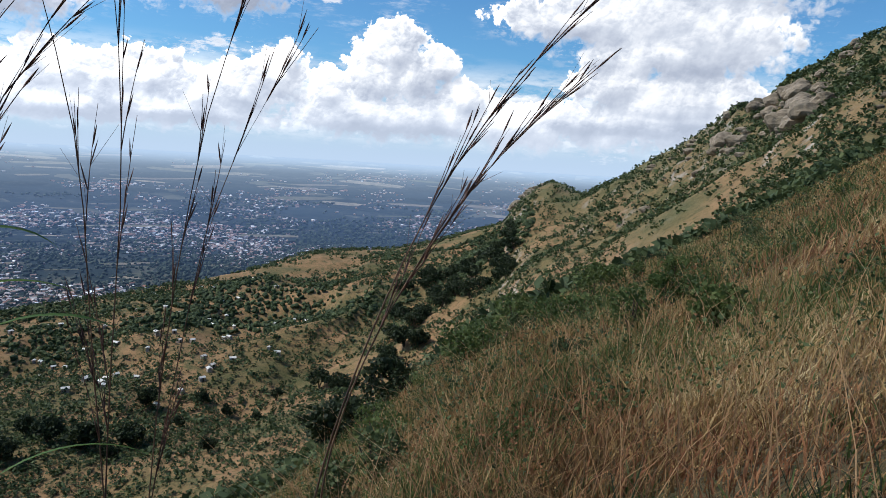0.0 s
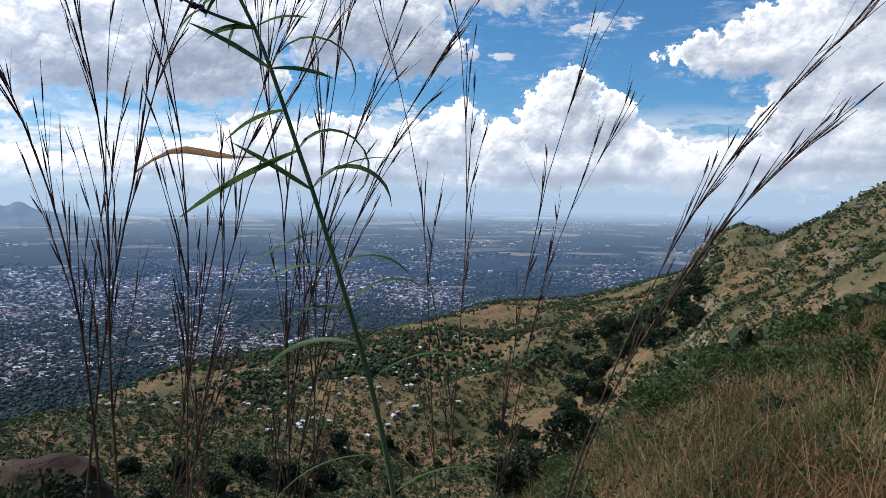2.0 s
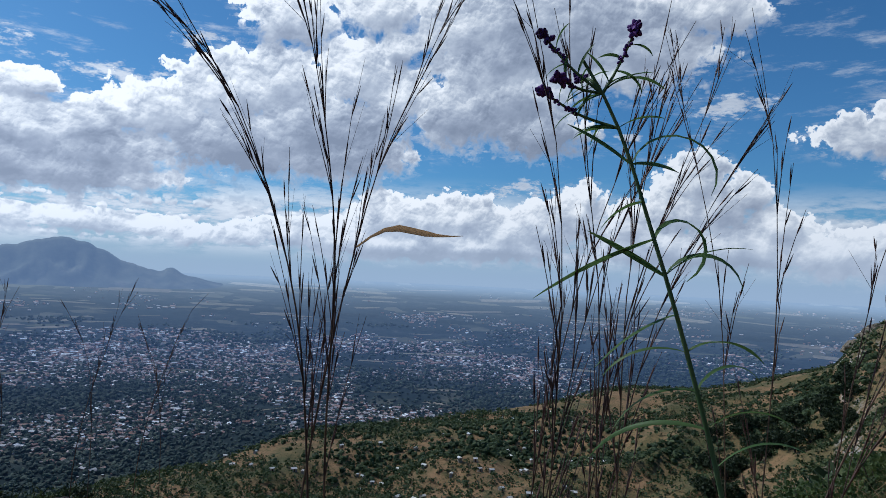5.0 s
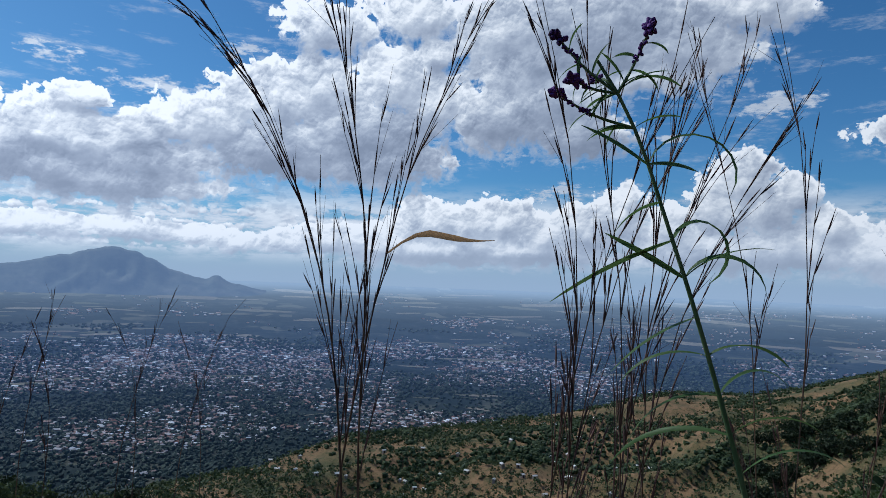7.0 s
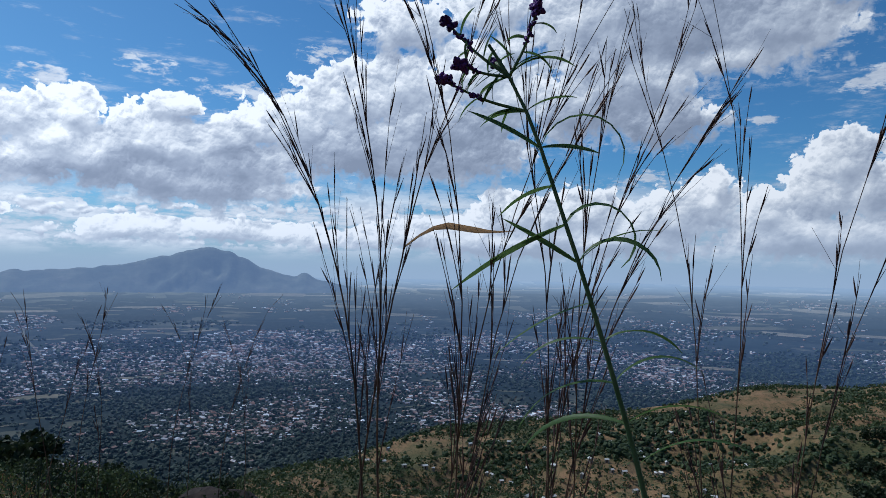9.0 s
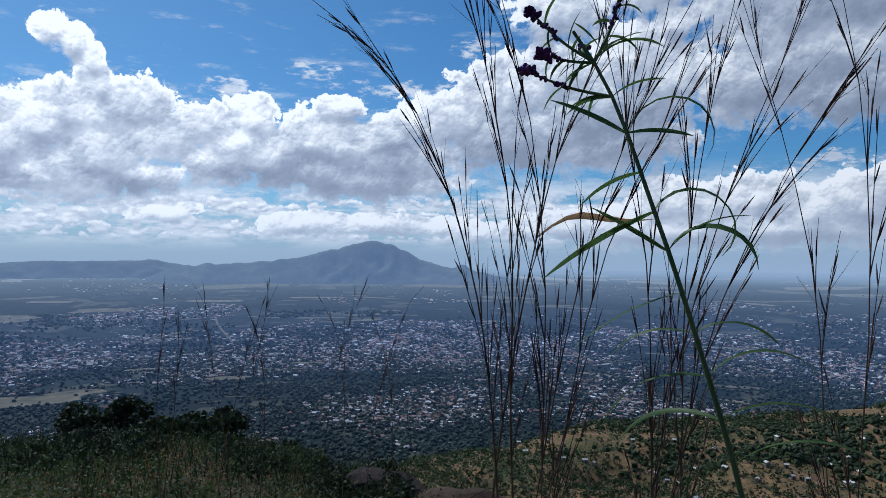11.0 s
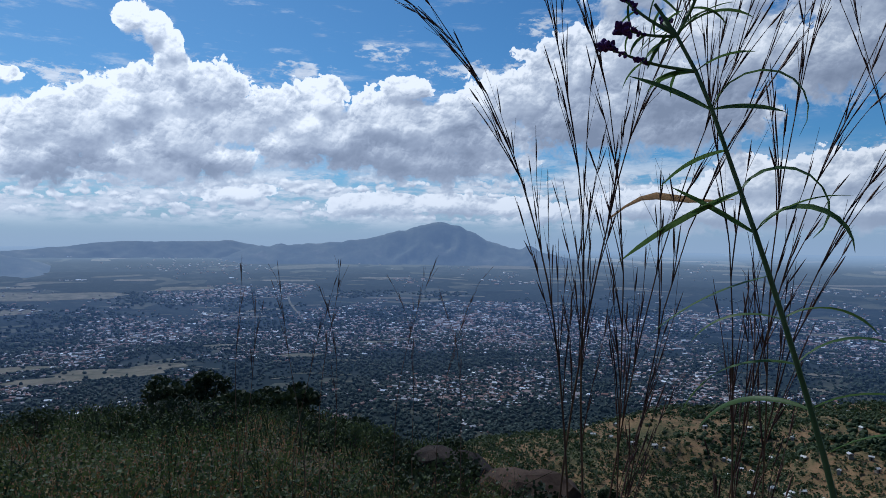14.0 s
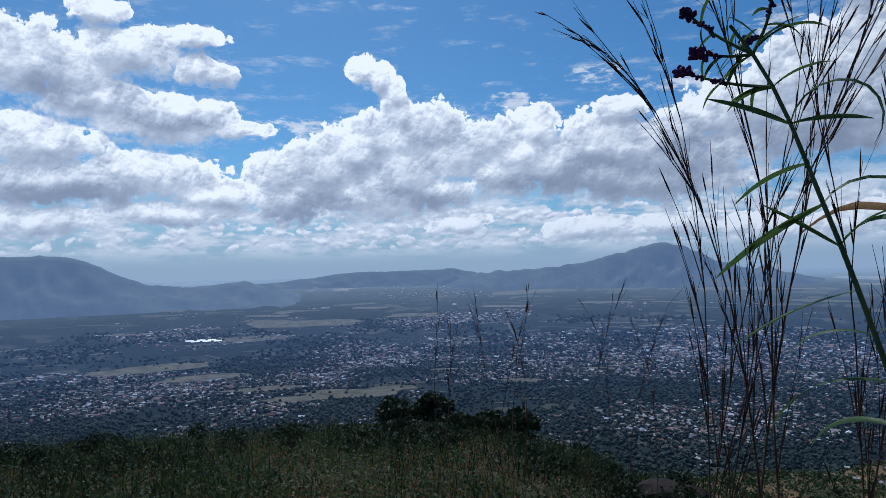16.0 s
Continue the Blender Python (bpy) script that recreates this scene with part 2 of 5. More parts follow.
relief = w.m("ADD", w.m("MULTIPLY", puff_lit, 1.25), w.m("ADD", w.m("MULTIPLY", small_lit, 1.05), w.m("MULTIPLY", tiny_lit, 0.45)))
lit = w.m("ADD", lit, w.m("MULTIPLY", relief, heads))
lit = w.m("ADD", lit, w.m("MULTIPLY_ADD", soft_wool, 0.5, -0.25))
lit = w.m("ADD", lit, w.m("MULTIPLY", w.m("MULTIPLY", w.rng(cover, 0.42, 0.03), w.m("SUBTRACT", 1.0, below)), 0.42))
lit = w.m("SUBTRACT", lit, w.m("MULTIPLY", w.m("MULTIPLY", w.rng(cover, 0.25, 0.9), w.rng(az, 35.0, 75.0)), 0.06))
broad = w.n("ShaderNodeTexNoise", {0: bent, 2: 0.22, 3: 3.0, 4: 0.5}, noise_dimensions="2D").outputs[0]
lit = w.m("ADD", lit, w.m("MULTIPLY_ADD", broad, 0.6, -0.28))
lit = w.m("ADD", lit, w.rng(az, 40.0, 75.0, 0.0, 0.06))
lit_low = w.m("MULTIPLY_ADD", lows, 0.9, 0.22)
lit_low = w.n("ShaderNodeMix", {0: heaps, 2: lit_low, 3: w.m("ADD", 0.66, w.m("MULTIPLY", w.m("SUBTRACT", heap_up, heap), 1.5))}).outputs[0]
part_low = w.m("SUBTRACT", 1.0, mask)
lit = w.n("ShaderNodeMix", {0: part_low, 2: lit, 3: lit_low}).outputs[0]
mask = w.m("MULTIPLY", w.m("MAXIMUM", mask, w.m("MAXIMUM", soft_, heaps)), w.rng(el, -1.0, 1.5))
tone = w.ramp(lit, (0.0, (0.38, 0.42, 0.51)), (0.28, (0.51, 0.55, 0.64)), (0.55, (0.74, 0.77, 0.83)), (0.78, (1.08, 1.07, 1.06)), (0.96, (1.40, 1.34, 1.27)))
# clouds towards the sun are brighter
glare = w.rng(az, -5.0, 80.0, 0.74, 0.99)
tone = w.mix(1.0, tone, w.n("ShaderNodeCombineXYZ", (glare, glare, glare)).outputs[0], "MULTIPLY")
haze = w.rng(el, 7.0, -1.0)
tone = w.mix(w.m("MULTIPLY", haze, 0.55), tone, (0.62, 0.68, 0.77))
back = w.mix(w.m("MULTIPLY", haze, 0.9), w.mix(1.0, sky, w.mix(w.rng(az, 30.0, 95.0), (0.53, 0.88, 1.07), (0.62, 0.94, 1.09)), "MULTIPLY"), (5.1, 6.2, 7.7))
bg = w.n("ShaderNodeBackground", (back, 0.085))
cl = w.n("ShaderNodeBackground", (tone, 0.95))
ms = w.n("ShaderNodeMixShader", (mask, bg.outputs[0], cl.outputs[0]))
w.n("ShaderNodeOutputWorld", (ms.outputs[0],))

# ---- materials ----


def material(name, build):
    mat = bpy.data.materials.new(name)
    mat.use_nodes = True
    build(Net(mat.node_tree))
    return mat


# haze painted as blue emission on far surfaces: colour, least and most, from and to in metres
HAZE_GLOW = ((0.19, 0.32, 0.64), (0.0, 0.27), 700, 4200)


def add_haze_glow(s, p, glow):
    """Paint haze into the emission, stronger with distance."""
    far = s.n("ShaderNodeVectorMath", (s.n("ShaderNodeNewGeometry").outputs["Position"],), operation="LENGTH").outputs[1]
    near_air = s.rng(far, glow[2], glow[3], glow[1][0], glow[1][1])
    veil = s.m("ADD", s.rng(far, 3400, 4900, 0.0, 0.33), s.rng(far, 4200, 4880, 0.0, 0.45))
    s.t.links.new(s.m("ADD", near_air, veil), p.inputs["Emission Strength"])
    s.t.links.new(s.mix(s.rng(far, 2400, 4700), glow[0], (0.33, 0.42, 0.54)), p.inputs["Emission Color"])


def finish(s, col, rough=0.9, bump=None, strength=0.3, dist=0.02, spec=0.2, glow=None):
    ins = {"Base Color": col, "Roughness": rough, "Specular IOR Level": spec}
    if bump is not None:
        ins["Normal"] = s.n("ShaderNodeBump", {"Strength": strength, "Distance": dist, "Height": bump}).outputs[0]
    p = s.n("ShaderNodeBsdfPrincipled", ins)
    if glow and len(glow) == 4:
        add_haze_glow(s, p, glow)
    elif glow:
        p.inputs["Emission Color"].default_value = (*glow[0], 1)
        p.inputs["Emission Strength"].default_value = glow[1]
    s.n("ShaderNodeOutputMaterial", (p.outputs[0],))


def hill_look(s):
    pos = s.n("ShaderNodeNewGeometry").outputs["Position"]
    big = s.n("ShaderNodeTexNoise", {0: pos, 2: 0.012, 3: 6.0, 4: 0.6}).outputs[0]
    mid = s.n("ShaderNodeTexNoise", {0: pos, 2: 0.11, 3: 7.0, 4: 0.65}).outputs[0]
    fin = s.n("ShaderNodeTexNoise", {0: pos, 2: 1.3, 3: 5.0, 4: 0.65}).outputs[0]
    col = s.ramp(big, (0.36, (0.075, 0.080, 0.030)), (0.45, (0.16, 0.115, 0.048)), (0.53, (0.285, 0.165, 0.080)), (0.60, (0.20, 0.128, 0.060)), (0.68, (0.095, 0.090, 0.036)))
    col = s.mix(s.m("MULTIPLY", s.rng(mid, 0.50, 0.66), 0.8), col, (0.065, 0.075, 0.028))
    col = s.mix(s.m("MULTIPLY", s.rng(fin, 0.4, 0.7), 0.3), col, (0.24, 0.18, 0.10))
    tufts = s.n("ShaderNodeTexNoise", {0: pos, 2: 0.5, 3: 5.0, 4: 0.7}).outputs[0]
    col = s.mix(s.m("MULTIPLY", s.rng(tufts, 0.52, 0.62), 0.6), col, (0.045, 0.05, 0.02))
    east = s.n("ShaderNodeSeparateXYZ", (pos,)).outputs[0]
    col = s.mix(s.m("MULTIPLY", s.rng(east, 40, 170), s.rng(mid, 0.60, 0.42, 0.35, 0.75)), col, (0.098, 0.105, 0.050))
    xyz = s.n("ShaderNodeSeparateXYZ", (s.n("ShaderNodeNewGeometry").outputs["Normal"],)).outputs
    col = s.mix(s.m("MULTIPLY", s.rng(xyz[2], 0.80, 0.60), s.rng(mid, 0.50, 0.38)), col, (0.33, 0.30, 0.26))
    finish(s, col, 0.95, fin, 0.5, 0.3)


def plain_look(glow):
    def build(s):
        pos = s.n("ShaderNodeNewGeometry").outputs["Position"]
        flat = s.n("ShaderNodeMapping", {0: pos, 3: (1, 1, 0)}).outputs[0]
        big = s.n("ShaderNodeTexNoise", {0: flat, 2: 0.0024, 3: 7.0, 4: 0.62}).outputs[0]
        mid = s.n("ShaderNodeTexNoise", {0: flat, 2: 0.016, 3: 6.0, 4: 0.65}).outputs[0]
        cells = s.n("ShaderNodeTexVoronoi", {0: flat, 2: 0.011}, feature="F1").outputs["Color"]
        pick = s.n("ShaderNodeSeparateXYZ", (cells,)).outputs[0]
        # land colours tinted bluish to stand in for haze
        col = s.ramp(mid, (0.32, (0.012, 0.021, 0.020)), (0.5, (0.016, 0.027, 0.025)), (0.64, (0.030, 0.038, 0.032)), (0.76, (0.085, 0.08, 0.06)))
        strip = s.n("ShaderNodeTexNoise", {0: flat, 2: 0.0045, 3: 8.0, 4: 0.72}).outputs[0]
        col = s.mix(s.m("MULTIPLY", s.rng(strip, 0.52, 0.68), 0.5), col, (0.075, 0.08, 0.07))
        fld = s.m("MULTIPLY", s.rng(pick, 0.74, 0.8), s.rng(big, 0.46, 0.58))
        col = s.mix(s.m("MULTIPLY", fld, 0.6), col, (0.13, 0.125, 0.085))
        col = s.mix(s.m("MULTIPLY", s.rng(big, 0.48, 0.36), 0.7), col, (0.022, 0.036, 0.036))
        # the plain also emits painted haze, growing with distance
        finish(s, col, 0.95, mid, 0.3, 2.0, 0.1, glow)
    return build


def soil_look(s):
    pos = s.n("ShaderNodeNewGeometry").outputs["Position"]
    big = s.n("ShaderNodeTexNoise", {0: pos, 2: 0.35, 3: 5.0, 4: 0.6}).outputs[0]
    fin = s.n("ShaderNodeTexNoise", {0: pos, 2: 9.0, 3: 6.0, 4: 0.7}).outputs[0]
    col = s.ramp(big, (0.35, (0.055, 0.05, 0.022)), (0.5, (0.085, 0.062, 0.032)), (0.65, (0.12, 0.078, 0.045)))
    col = s.mix(s.m("MULTIPLY", s.rng(fin, 0.4, 0.65), 0.6), col, (0.05, 0.045, 0.02))
    finish(s, col, 0.95, fin, 0.8, 0.05)


def mountain_look(s):
    pos = s.n("ShaderNodeNewGeometry").outputs["Position"]
    big = s.n("ShaderNodeTexNoise", {0: pos, 2: 0.006, 3: 8.0, 4: 0.65}).outputs[0]
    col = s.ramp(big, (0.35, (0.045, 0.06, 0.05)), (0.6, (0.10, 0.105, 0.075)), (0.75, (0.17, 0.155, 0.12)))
    # even blue emission paints the haze in front of the mountains
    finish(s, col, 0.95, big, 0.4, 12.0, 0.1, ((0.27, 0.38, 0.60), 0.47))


MAT_HILL = material("hill_scrub", hill_look)

MAT_FAR = material("hazed_distant_land", plain_look(HAZE_GLOW))
MAT_SOIL = material("grassy_soil", soil_look)
MAT_MOUNTAIN = material("hazed_mountain_land", mountain_look)

# ---- the lie of the land ----
# near slope: azimuth, fall per metre towards the brow, distance of the brow
NEAR = np.array([
    (-180, .35, 40), (-120, .55, 60), (-60, .30, 70), (-33, .035, 70), (-27, -.035, 65), (-21, -.105, 50), (-11, -.205, 36),
    (-4, -.275, 28), (3, -.40, 22), (8, -.48, 20), (13, -.56, 18), (22, -.60, 18), (34, -.62, 16), (43, -.47, 15), (46.5, -.375, 16), (50, -.35, 17), (54, -.338, 19),
    (57, -.335, 21), (63, -.285, 26), (70, -.25, 29), (90, -.248, 30), (106, -.232, 32), (140, -.1, 40), (180, .35, 40)])
# hills across the gully: azimuth, distance and elevation of their foot, distance and elevation of their crest
HILLS_EAST = [
    (-180, 120, 22, 400, 25), (-60, 200, 14, 420, 17), (-40, 160, 3, 380, 12.5), (-32, 150, 2, 360, 10.2), (-29, 150, .5, 380, 8.4),
    (-26.2, 150, -2, 420, 6.9), (-25.2, 155, -2.5, 440, 5.4), (-23, 160, -4, 480, 5.2), (-19, 170, -6.5, 560, 1.7), (-15, 190, -9, 700, -.8),
    (-11.8, 210, -11, 950, -2.4), (-10.4, 215, -12, 1200, -1.8), (-9.2, 220, -12.5, 1250, -1.5)]
HILLS_WEST = [
    (-8.2, 225, -13, 1230, -2.0), (-7, 230, -14, 1200, -2.9), (-5.4, 240, -15.5, 1150, -5.3), (-1.2, 250, -19, 1100, -6.6), (3.6, 260, -22, 1050, -8), (10, 270, -23.5, 1000, -8.5),
    (15.5, 280, -24.5, 850, -10.1), (20, 280, -25, 750, -11.2), (28, 280, -26, 660, -12.5), (36, 280, -26, 600, -13.6),
    (43, 260, -26, 520, -15.8), (50, 230, -25, 470, -16.4), (56, 210, -22, 430, -17.6), (70, 200, -24, 420, -19), (110, 200, -24, 420, -19),
    (150, 160, -5, 400, 0), (180, 120, 22, 400, 25)]
HILLS = np.array(HILLS_EAST + HILLS_WEST, float)
PLAIN_Z, FAR_R = -320.0, 4880.0


def plain_z(r):
    s = np.clip((r - 2300) / (FAR_R - 2300), 0, 1)
    return PLAIN_Z + (-70 - PLAIN_Z) * s ** 1.4


def fbm(x, y, scale, octaves=4, seed=0.0):
    """Smooth value noise on arrays, -1 to 1."""
    total, amp, norm = np.zeros_like(x), 1.0, 0.0
    for o in range(octaves):
        u, v = x * scale + 17.3 * o + seed, y * scale - 9.1 * o + 2.7 * seed
        i, j = np.floor(u), np.floor(v)
        fu, fv = u - i, v - j
        fu, fv = fu * fu * (3 - 2 * fu), fv * fv * (3 - 2 * fv)

        def h(a, b):
            q = np.sin(a * 127.1 + b * 311.7) * 43758.5453
            return 2 * (q - np.floor(q)) - 1
        total += amp * ((h(i, j) * (1 - fu) + h(i + 1, j) * fu) * (1 - fv) + (h(i, j + 1) * (1 - fu) + h(i + 1, j + 1) * fu) * fv)
        norm += amp
        amp, scale = amp * 0.5, scale * 2.03
    return total / norm


def ground_z(a, r):
    """Height of the land at azimuth a (degrees) and distance r, both arrays."""
    a = (a + 180) % 360 - 180
    t, br = (np.interp(a, NEAR[:, 0], NEAR[:, k]) for k in (1, 2))
    r2, e2, r3, e3 = (np.interp(a, HILLS[:, 0], HILLS[:, k]) for k in (1, 2, 3, 4))
    z1 = br * t
    z2, z3 = r2 * np.tan(np.radians(e2)), r3 * np.tan(np.radians(e3))
    r4 = r3 * 1.35 + 150
    # straight runs between brow, foot, crest and plain, with rounded corners
    ks = [0 * r, br, r2, r3, r4]
    zs = [0 * r - 1.6, z1, z2, z3, plain_z(r4)]
    slopes = [(zs[k + 1] - zs[k]) / (ks[k + 1] - ks[k]) for k in range(4)]
    tang = [slopes[0]] + [np.where(slopes[k] * slopes[k + 1] > 0, 2 * slopes[k] * slopes[k + 1] / np.where(np.abs(slopes[k] + slopes[k + 1]) < 1e-6, 1, slopes[k] + slopes[k + 1]), 0)
                          for k in range(3)] + [0 * r]
    tang[1] = slopes[0]
    z = plain_z(r)
    for k in range(4):
        inside = (r >= ks[k]) & (r < ks[k + 1])
        h = ks[k + 1] - ks[k]
        s = np.clip((r - ks[k]) / h, 0, 1)
        cub = ((2 * s**3 - 3 * s**2 + 1) * zs[k] + (s**3 - 2 * s**2 + s) * h * tang[k]
               + (-2 * s**3 + 3 * s**2) * zs[k + 1] + (s**3 - s**2) * h * tang[k + 1])
        z = np.where(inside, cub, z)
    x, y = -np.sin(np.radians(a)) * r, np.cos(np.radians(a)) * r
    hilly = np.clip((r - br * 1.1) / 120, 0, 1) * np.clip((r4 - r) / 250, 0, 1)
    calm = 1 - 0.8 * np.exp(-((r - r3) / (0.13 * r3)) ** 2)
    z = z + hilly * calm * np.minimum(0.03 * r, 15) * fbm(x, y, 0.011, 5)
    ridge = 1 - np.abs(fbm(x, y, 0.0085, 4, 5.0)) * 2.2
    z = z + hilly * np.minimum(0.03 * r, 17) * (ridge - 0.5) * np.clip((r3 - r) / (0.3 * r3), 0, 1)
    z = z + np.clip(r / 6, 0, 1) * np.clip((120 - r) / 60, 0, 1) * 0.22 * fbm(x, y, 0.32, 3, 2.0)
    z = z + np.clip((r - r4) / 300, 0, 1) * 5 * fbm(x, y, 0.004, 3, 9.0) * np.clip((4000 - r) / 2000, 0, 1)
    return z


def place(a, r, lift=0.0):
    a, r = np.asarray(a, float), np.asarray(r, float)
    return np.stack([-np.sin(np.radians(a)) * r, np.cos(np.radians(a)) * r, ground_z(a, r) + lift], -1)


def mesh_of(name, v, f, mats, idx=None, smooth=False):
    """A mesh from arrays of vertices and of triangles or quads."""
    me = bpy.data.meshes.new(name)
    v, f = np.asarray(v, np.float32), np.asarray(f, np.int32)
    n, k = f.shape
    me.vertices.add(len(v))
    me.vertices.foreach_set("co", v.ravel())
    me.loops.add(n * k)
    me.loops.foreach_set("vertex_index", f.ravel())
    me.polygons.add(n)
    me.polygons.foreach_set("loop_start", np.arange(n, dtype=np.int32) * k)
    for mat in mats:
        me.materials.append(mat)
    if idx is not None:
        me.polygons.foreach_set("material_index", np.asarray(idx, np.int32))
    me.polygons.foreach_set("use_smooth", np.full(n, smooth))
    me.update(calc_edges=True)
    me.validate()
    return me


def grid_faces(rows, cols, wrap=False):
    i, j = np.meshgrid(np.arange(rows - 1), np.arange(cols - (0 if wrap else 1)), indexing="ij")
    j2 = (j + 1) % cols
    return np.stack([i * cols + j, i * cols + j2, (i + 1) * cols + j2, (i + 1) * cols + j], -1).reshape(-1, 4)


AZ = np.concatenate([np.arange(-180, -50, 4.0), np.arange(-50, 120, 0.3), np.arange(120, 180, 4.0)])
RS = np.concatenate([[0.001], np.geomspace(0.3, 60, 70), np.geomspace(62, 420, 90), np.geomspace(424, 1500, 120), np.geomspace(1510, FAR_R, 110)])
ga, gr = np.meshgrid(AZ, RS)
verts = place(ga.ravel(), gr.ravel())
faces = grid_faces(len(RS), len(AZ), True)[:, ::-1]
mid_r = gr.ravel()[faces[:, 0]]
mid_a = ga.ravel()[faces[:, 0]]
brow = np.interp(mid_a, NEAR[:, 0], NEAR[:, 2])
crest = np.interp(mid_a, HILLS[:, 0], HILLS[:, 3])
kind_of = np.where(mid_r < brow * 1.2, 0, np.where(mid_r < crest * 1.35 + 100, 1, 2))
verts = np.vstack([verts, [(0, 0, -1.6)]])
ground = new("ground", mesh_of("ground", verts, faces, [MAT_SOIL, MAT_HILL, MAT_FAR], kind_of, True))
tagged(ground, "steep dry hillside above a wide wooded valley plain", "ground", kind="structure")


def range_of_hills(name, label, lo, hi, dist, crest_el, depth, seed):
    """A far ridge between two azimuths, whose crest follows crest_el(azimuth)."""
    a = np.linspace(lo, hi, int((hi - lo) / 0.15))
    u = np.linspace(-1, 1, 25)
    aa, uu = np.meshgrid(a, u)
    r = dist + uu * depth
    base = plain_z(r) - 15
    ends = np.clip((aa - lo) / 3, 0, 1) * np.clip((hi - aa) / 3, 0, 1)
    top = np.maximum(base + (dist * np.tan(np.radians(crest_el(aa))) - base) * ends ** 0.6, base)
    x, y = -np.sin(np.radians(aa)) * r, np.cos(np.radians(aa)) * r
    fall = (1 - np.abs(uu)) ** 0.85
    gully = np.abs(fbm(x, y, 0.006, 5, seed)) * (1 - fall) * fall * 4
    z = base + (top - base) * np.clip(fall - 0.35 * gully, 0, 1)
    v = np.stack([x, y, z], -1).reshape(-1, 3)
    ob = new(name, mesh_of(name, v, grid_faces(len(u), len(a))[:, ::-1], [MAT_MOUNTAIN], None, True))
    return tagged(ob, label, "mountain", kind="structure")


# crests: azimuth and elevation in degrees along each far ridge
CREST_MAIN = [(40, -1.5), (44, -1.25), (45.9, -1.0), (46.7, -0.38), (47.1, -0.45), (47.6, -0.85), (49, -0.45), (50.4, 0.0), (51.6, 0.72), (52.3, 0.95), (52.8, 1.25), (53.6, 1.32), (54.3, 1.5),
              (55.7, 1.25), (57.8, 0.7), (60.6, 0.05), (64.4, -0.4), (66.9, -0.5), (69.3, -0.7), (74, -1.2)]
CREST_MIDDLE = [(60, -1.4), (66.5, -0.8), (67.6, -0.4), (68.8, -0.75), (71.7, -0.25), (76.5, -0.35), (81.2, -0.45), (83.1, -0.75), (87.2, -1.15), (101, -1.5)]
CREST_CAPE = [(83, -1.8), (87.2, -1.45), (89, -0.85), (90.7, -1.15), (93.3, -1.25), (96.2, -0.95), (98.5, -0.05), (100.4, 1.0), (102.4, 1.35), (105.8, 1.35), (112, 1.9), (136, 2.0)]


def crest_line(points, rough, seed):
    pa, pe = np.array(points).T

    def at(a):
        smooth = sum(np.interp(a + k, pa, pe) for k in (-0.24, -0.12, 0, 0.12, 0.24)) / 5
        return smooth + rough * fbm(a, a * 0, 1.5, 5, seed)
    return at


crest_main, crest_middle, crest_cape = crest_line(CREST_MAIN, 0.14, 3.0), crest_line(CREST_MIDDLE, 0.1, 8.0), crest_line(CREST_CAPE, 0.14, 12.0)
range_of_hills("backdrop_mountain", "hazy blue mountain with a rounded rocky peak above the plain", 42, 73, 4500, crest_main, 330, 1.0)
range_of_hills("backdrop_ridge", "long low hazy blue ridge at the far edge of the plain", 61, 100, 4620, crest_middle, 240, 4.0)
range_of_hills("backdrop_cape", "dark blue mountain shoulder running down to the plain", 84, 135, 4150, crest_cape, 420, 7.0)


# ---- plant and building materials ----


def leafy(name, stops, rough=0.7, thin=0.35, air=None):
    """Foliage that lets some light through; every leaf or clump takes its own shade."""
    def build(s):
        pick = s.n("ShaderNodeNewGeometry").outputs["Random Per Island"]
        pos = s.n("ShaderNodeNewGeometry").outputs["Position"]
        patch = s.n("ShaderNodeTexNoise", {0: pos, 2: 0.45, 3: 3.0, 4: 0.5}).outputs[0]
        fac = s.m("ADD", s.m("MULTIPLY", pick, 0.55), s.m("MULTIPLY", s.rng(patch, 0.35, 0.65), 0.45))
        col = s.ramp(fac, *stops)
        p = s.n("ShaderNodeBsdfPrincipled", {"Base Color": col, "Roughness": rough, "Specular IOR Level": 0.25})
        # foliage of the plain emits painted haze
        if air:
            add_haze_glow(s, p, air)
        tr = s.n("ShaderNodeBsdfTranslucent", {"Color": col})
        mx = s.n("ShaderNodeMixShader", (thin, p.outputs[0], tr.outputs[0]))
        s.n("ShaderNodeOutputMaterial", (mx.outputs[0],))
    return material(name, build)


def stalky(name, a, b, rough=0.6):
    def build(s):
        pos = s.n("ShaderNodeNewGeometry").outputs["Position"]
        long_ = s.n("ShaderNodeMapping", {0: pos, 3: (60, 60, 5)}).outputs[0]
        nz = s.n("ShaderNodeTexNoise", {0: long_, 2: 1.0, 3: 4.0, 4: 0.6}).outputs[0]
        finish(s, s.ramp(nz, (0.35, a), (0.65, b)), rough, nz, 0.3, 0.001, 0.3)
    return material(name, build)


MAT_DRY = leafy("dry_grass", [(0.0, (0.07, 0.042, 0.018)), (0.3, (0.20, 0.120, 0.048)), (0.6, (0.37, 0.25, 0.10)), (1.0, (0.62, 0.49, 0.27))], 0.75, 0.3)
MAT_RUSSET = leafy("russet_grass", [(0.0, (0.12, 0.05, 0.025)), (0.5, (0.30, 0.14, 0.065)), (1.0, (0.42, 0.24, 0.12))], 0.8, 0.25)
MAT_GREEN = leafy("green_grass", [(0.0, (0.035, 0.06, 0.015)), (0.5, (0.075, 0.11, 0.03)), (1.0, (0.14, 0.16, 0.05))], 0.65, 0.35)
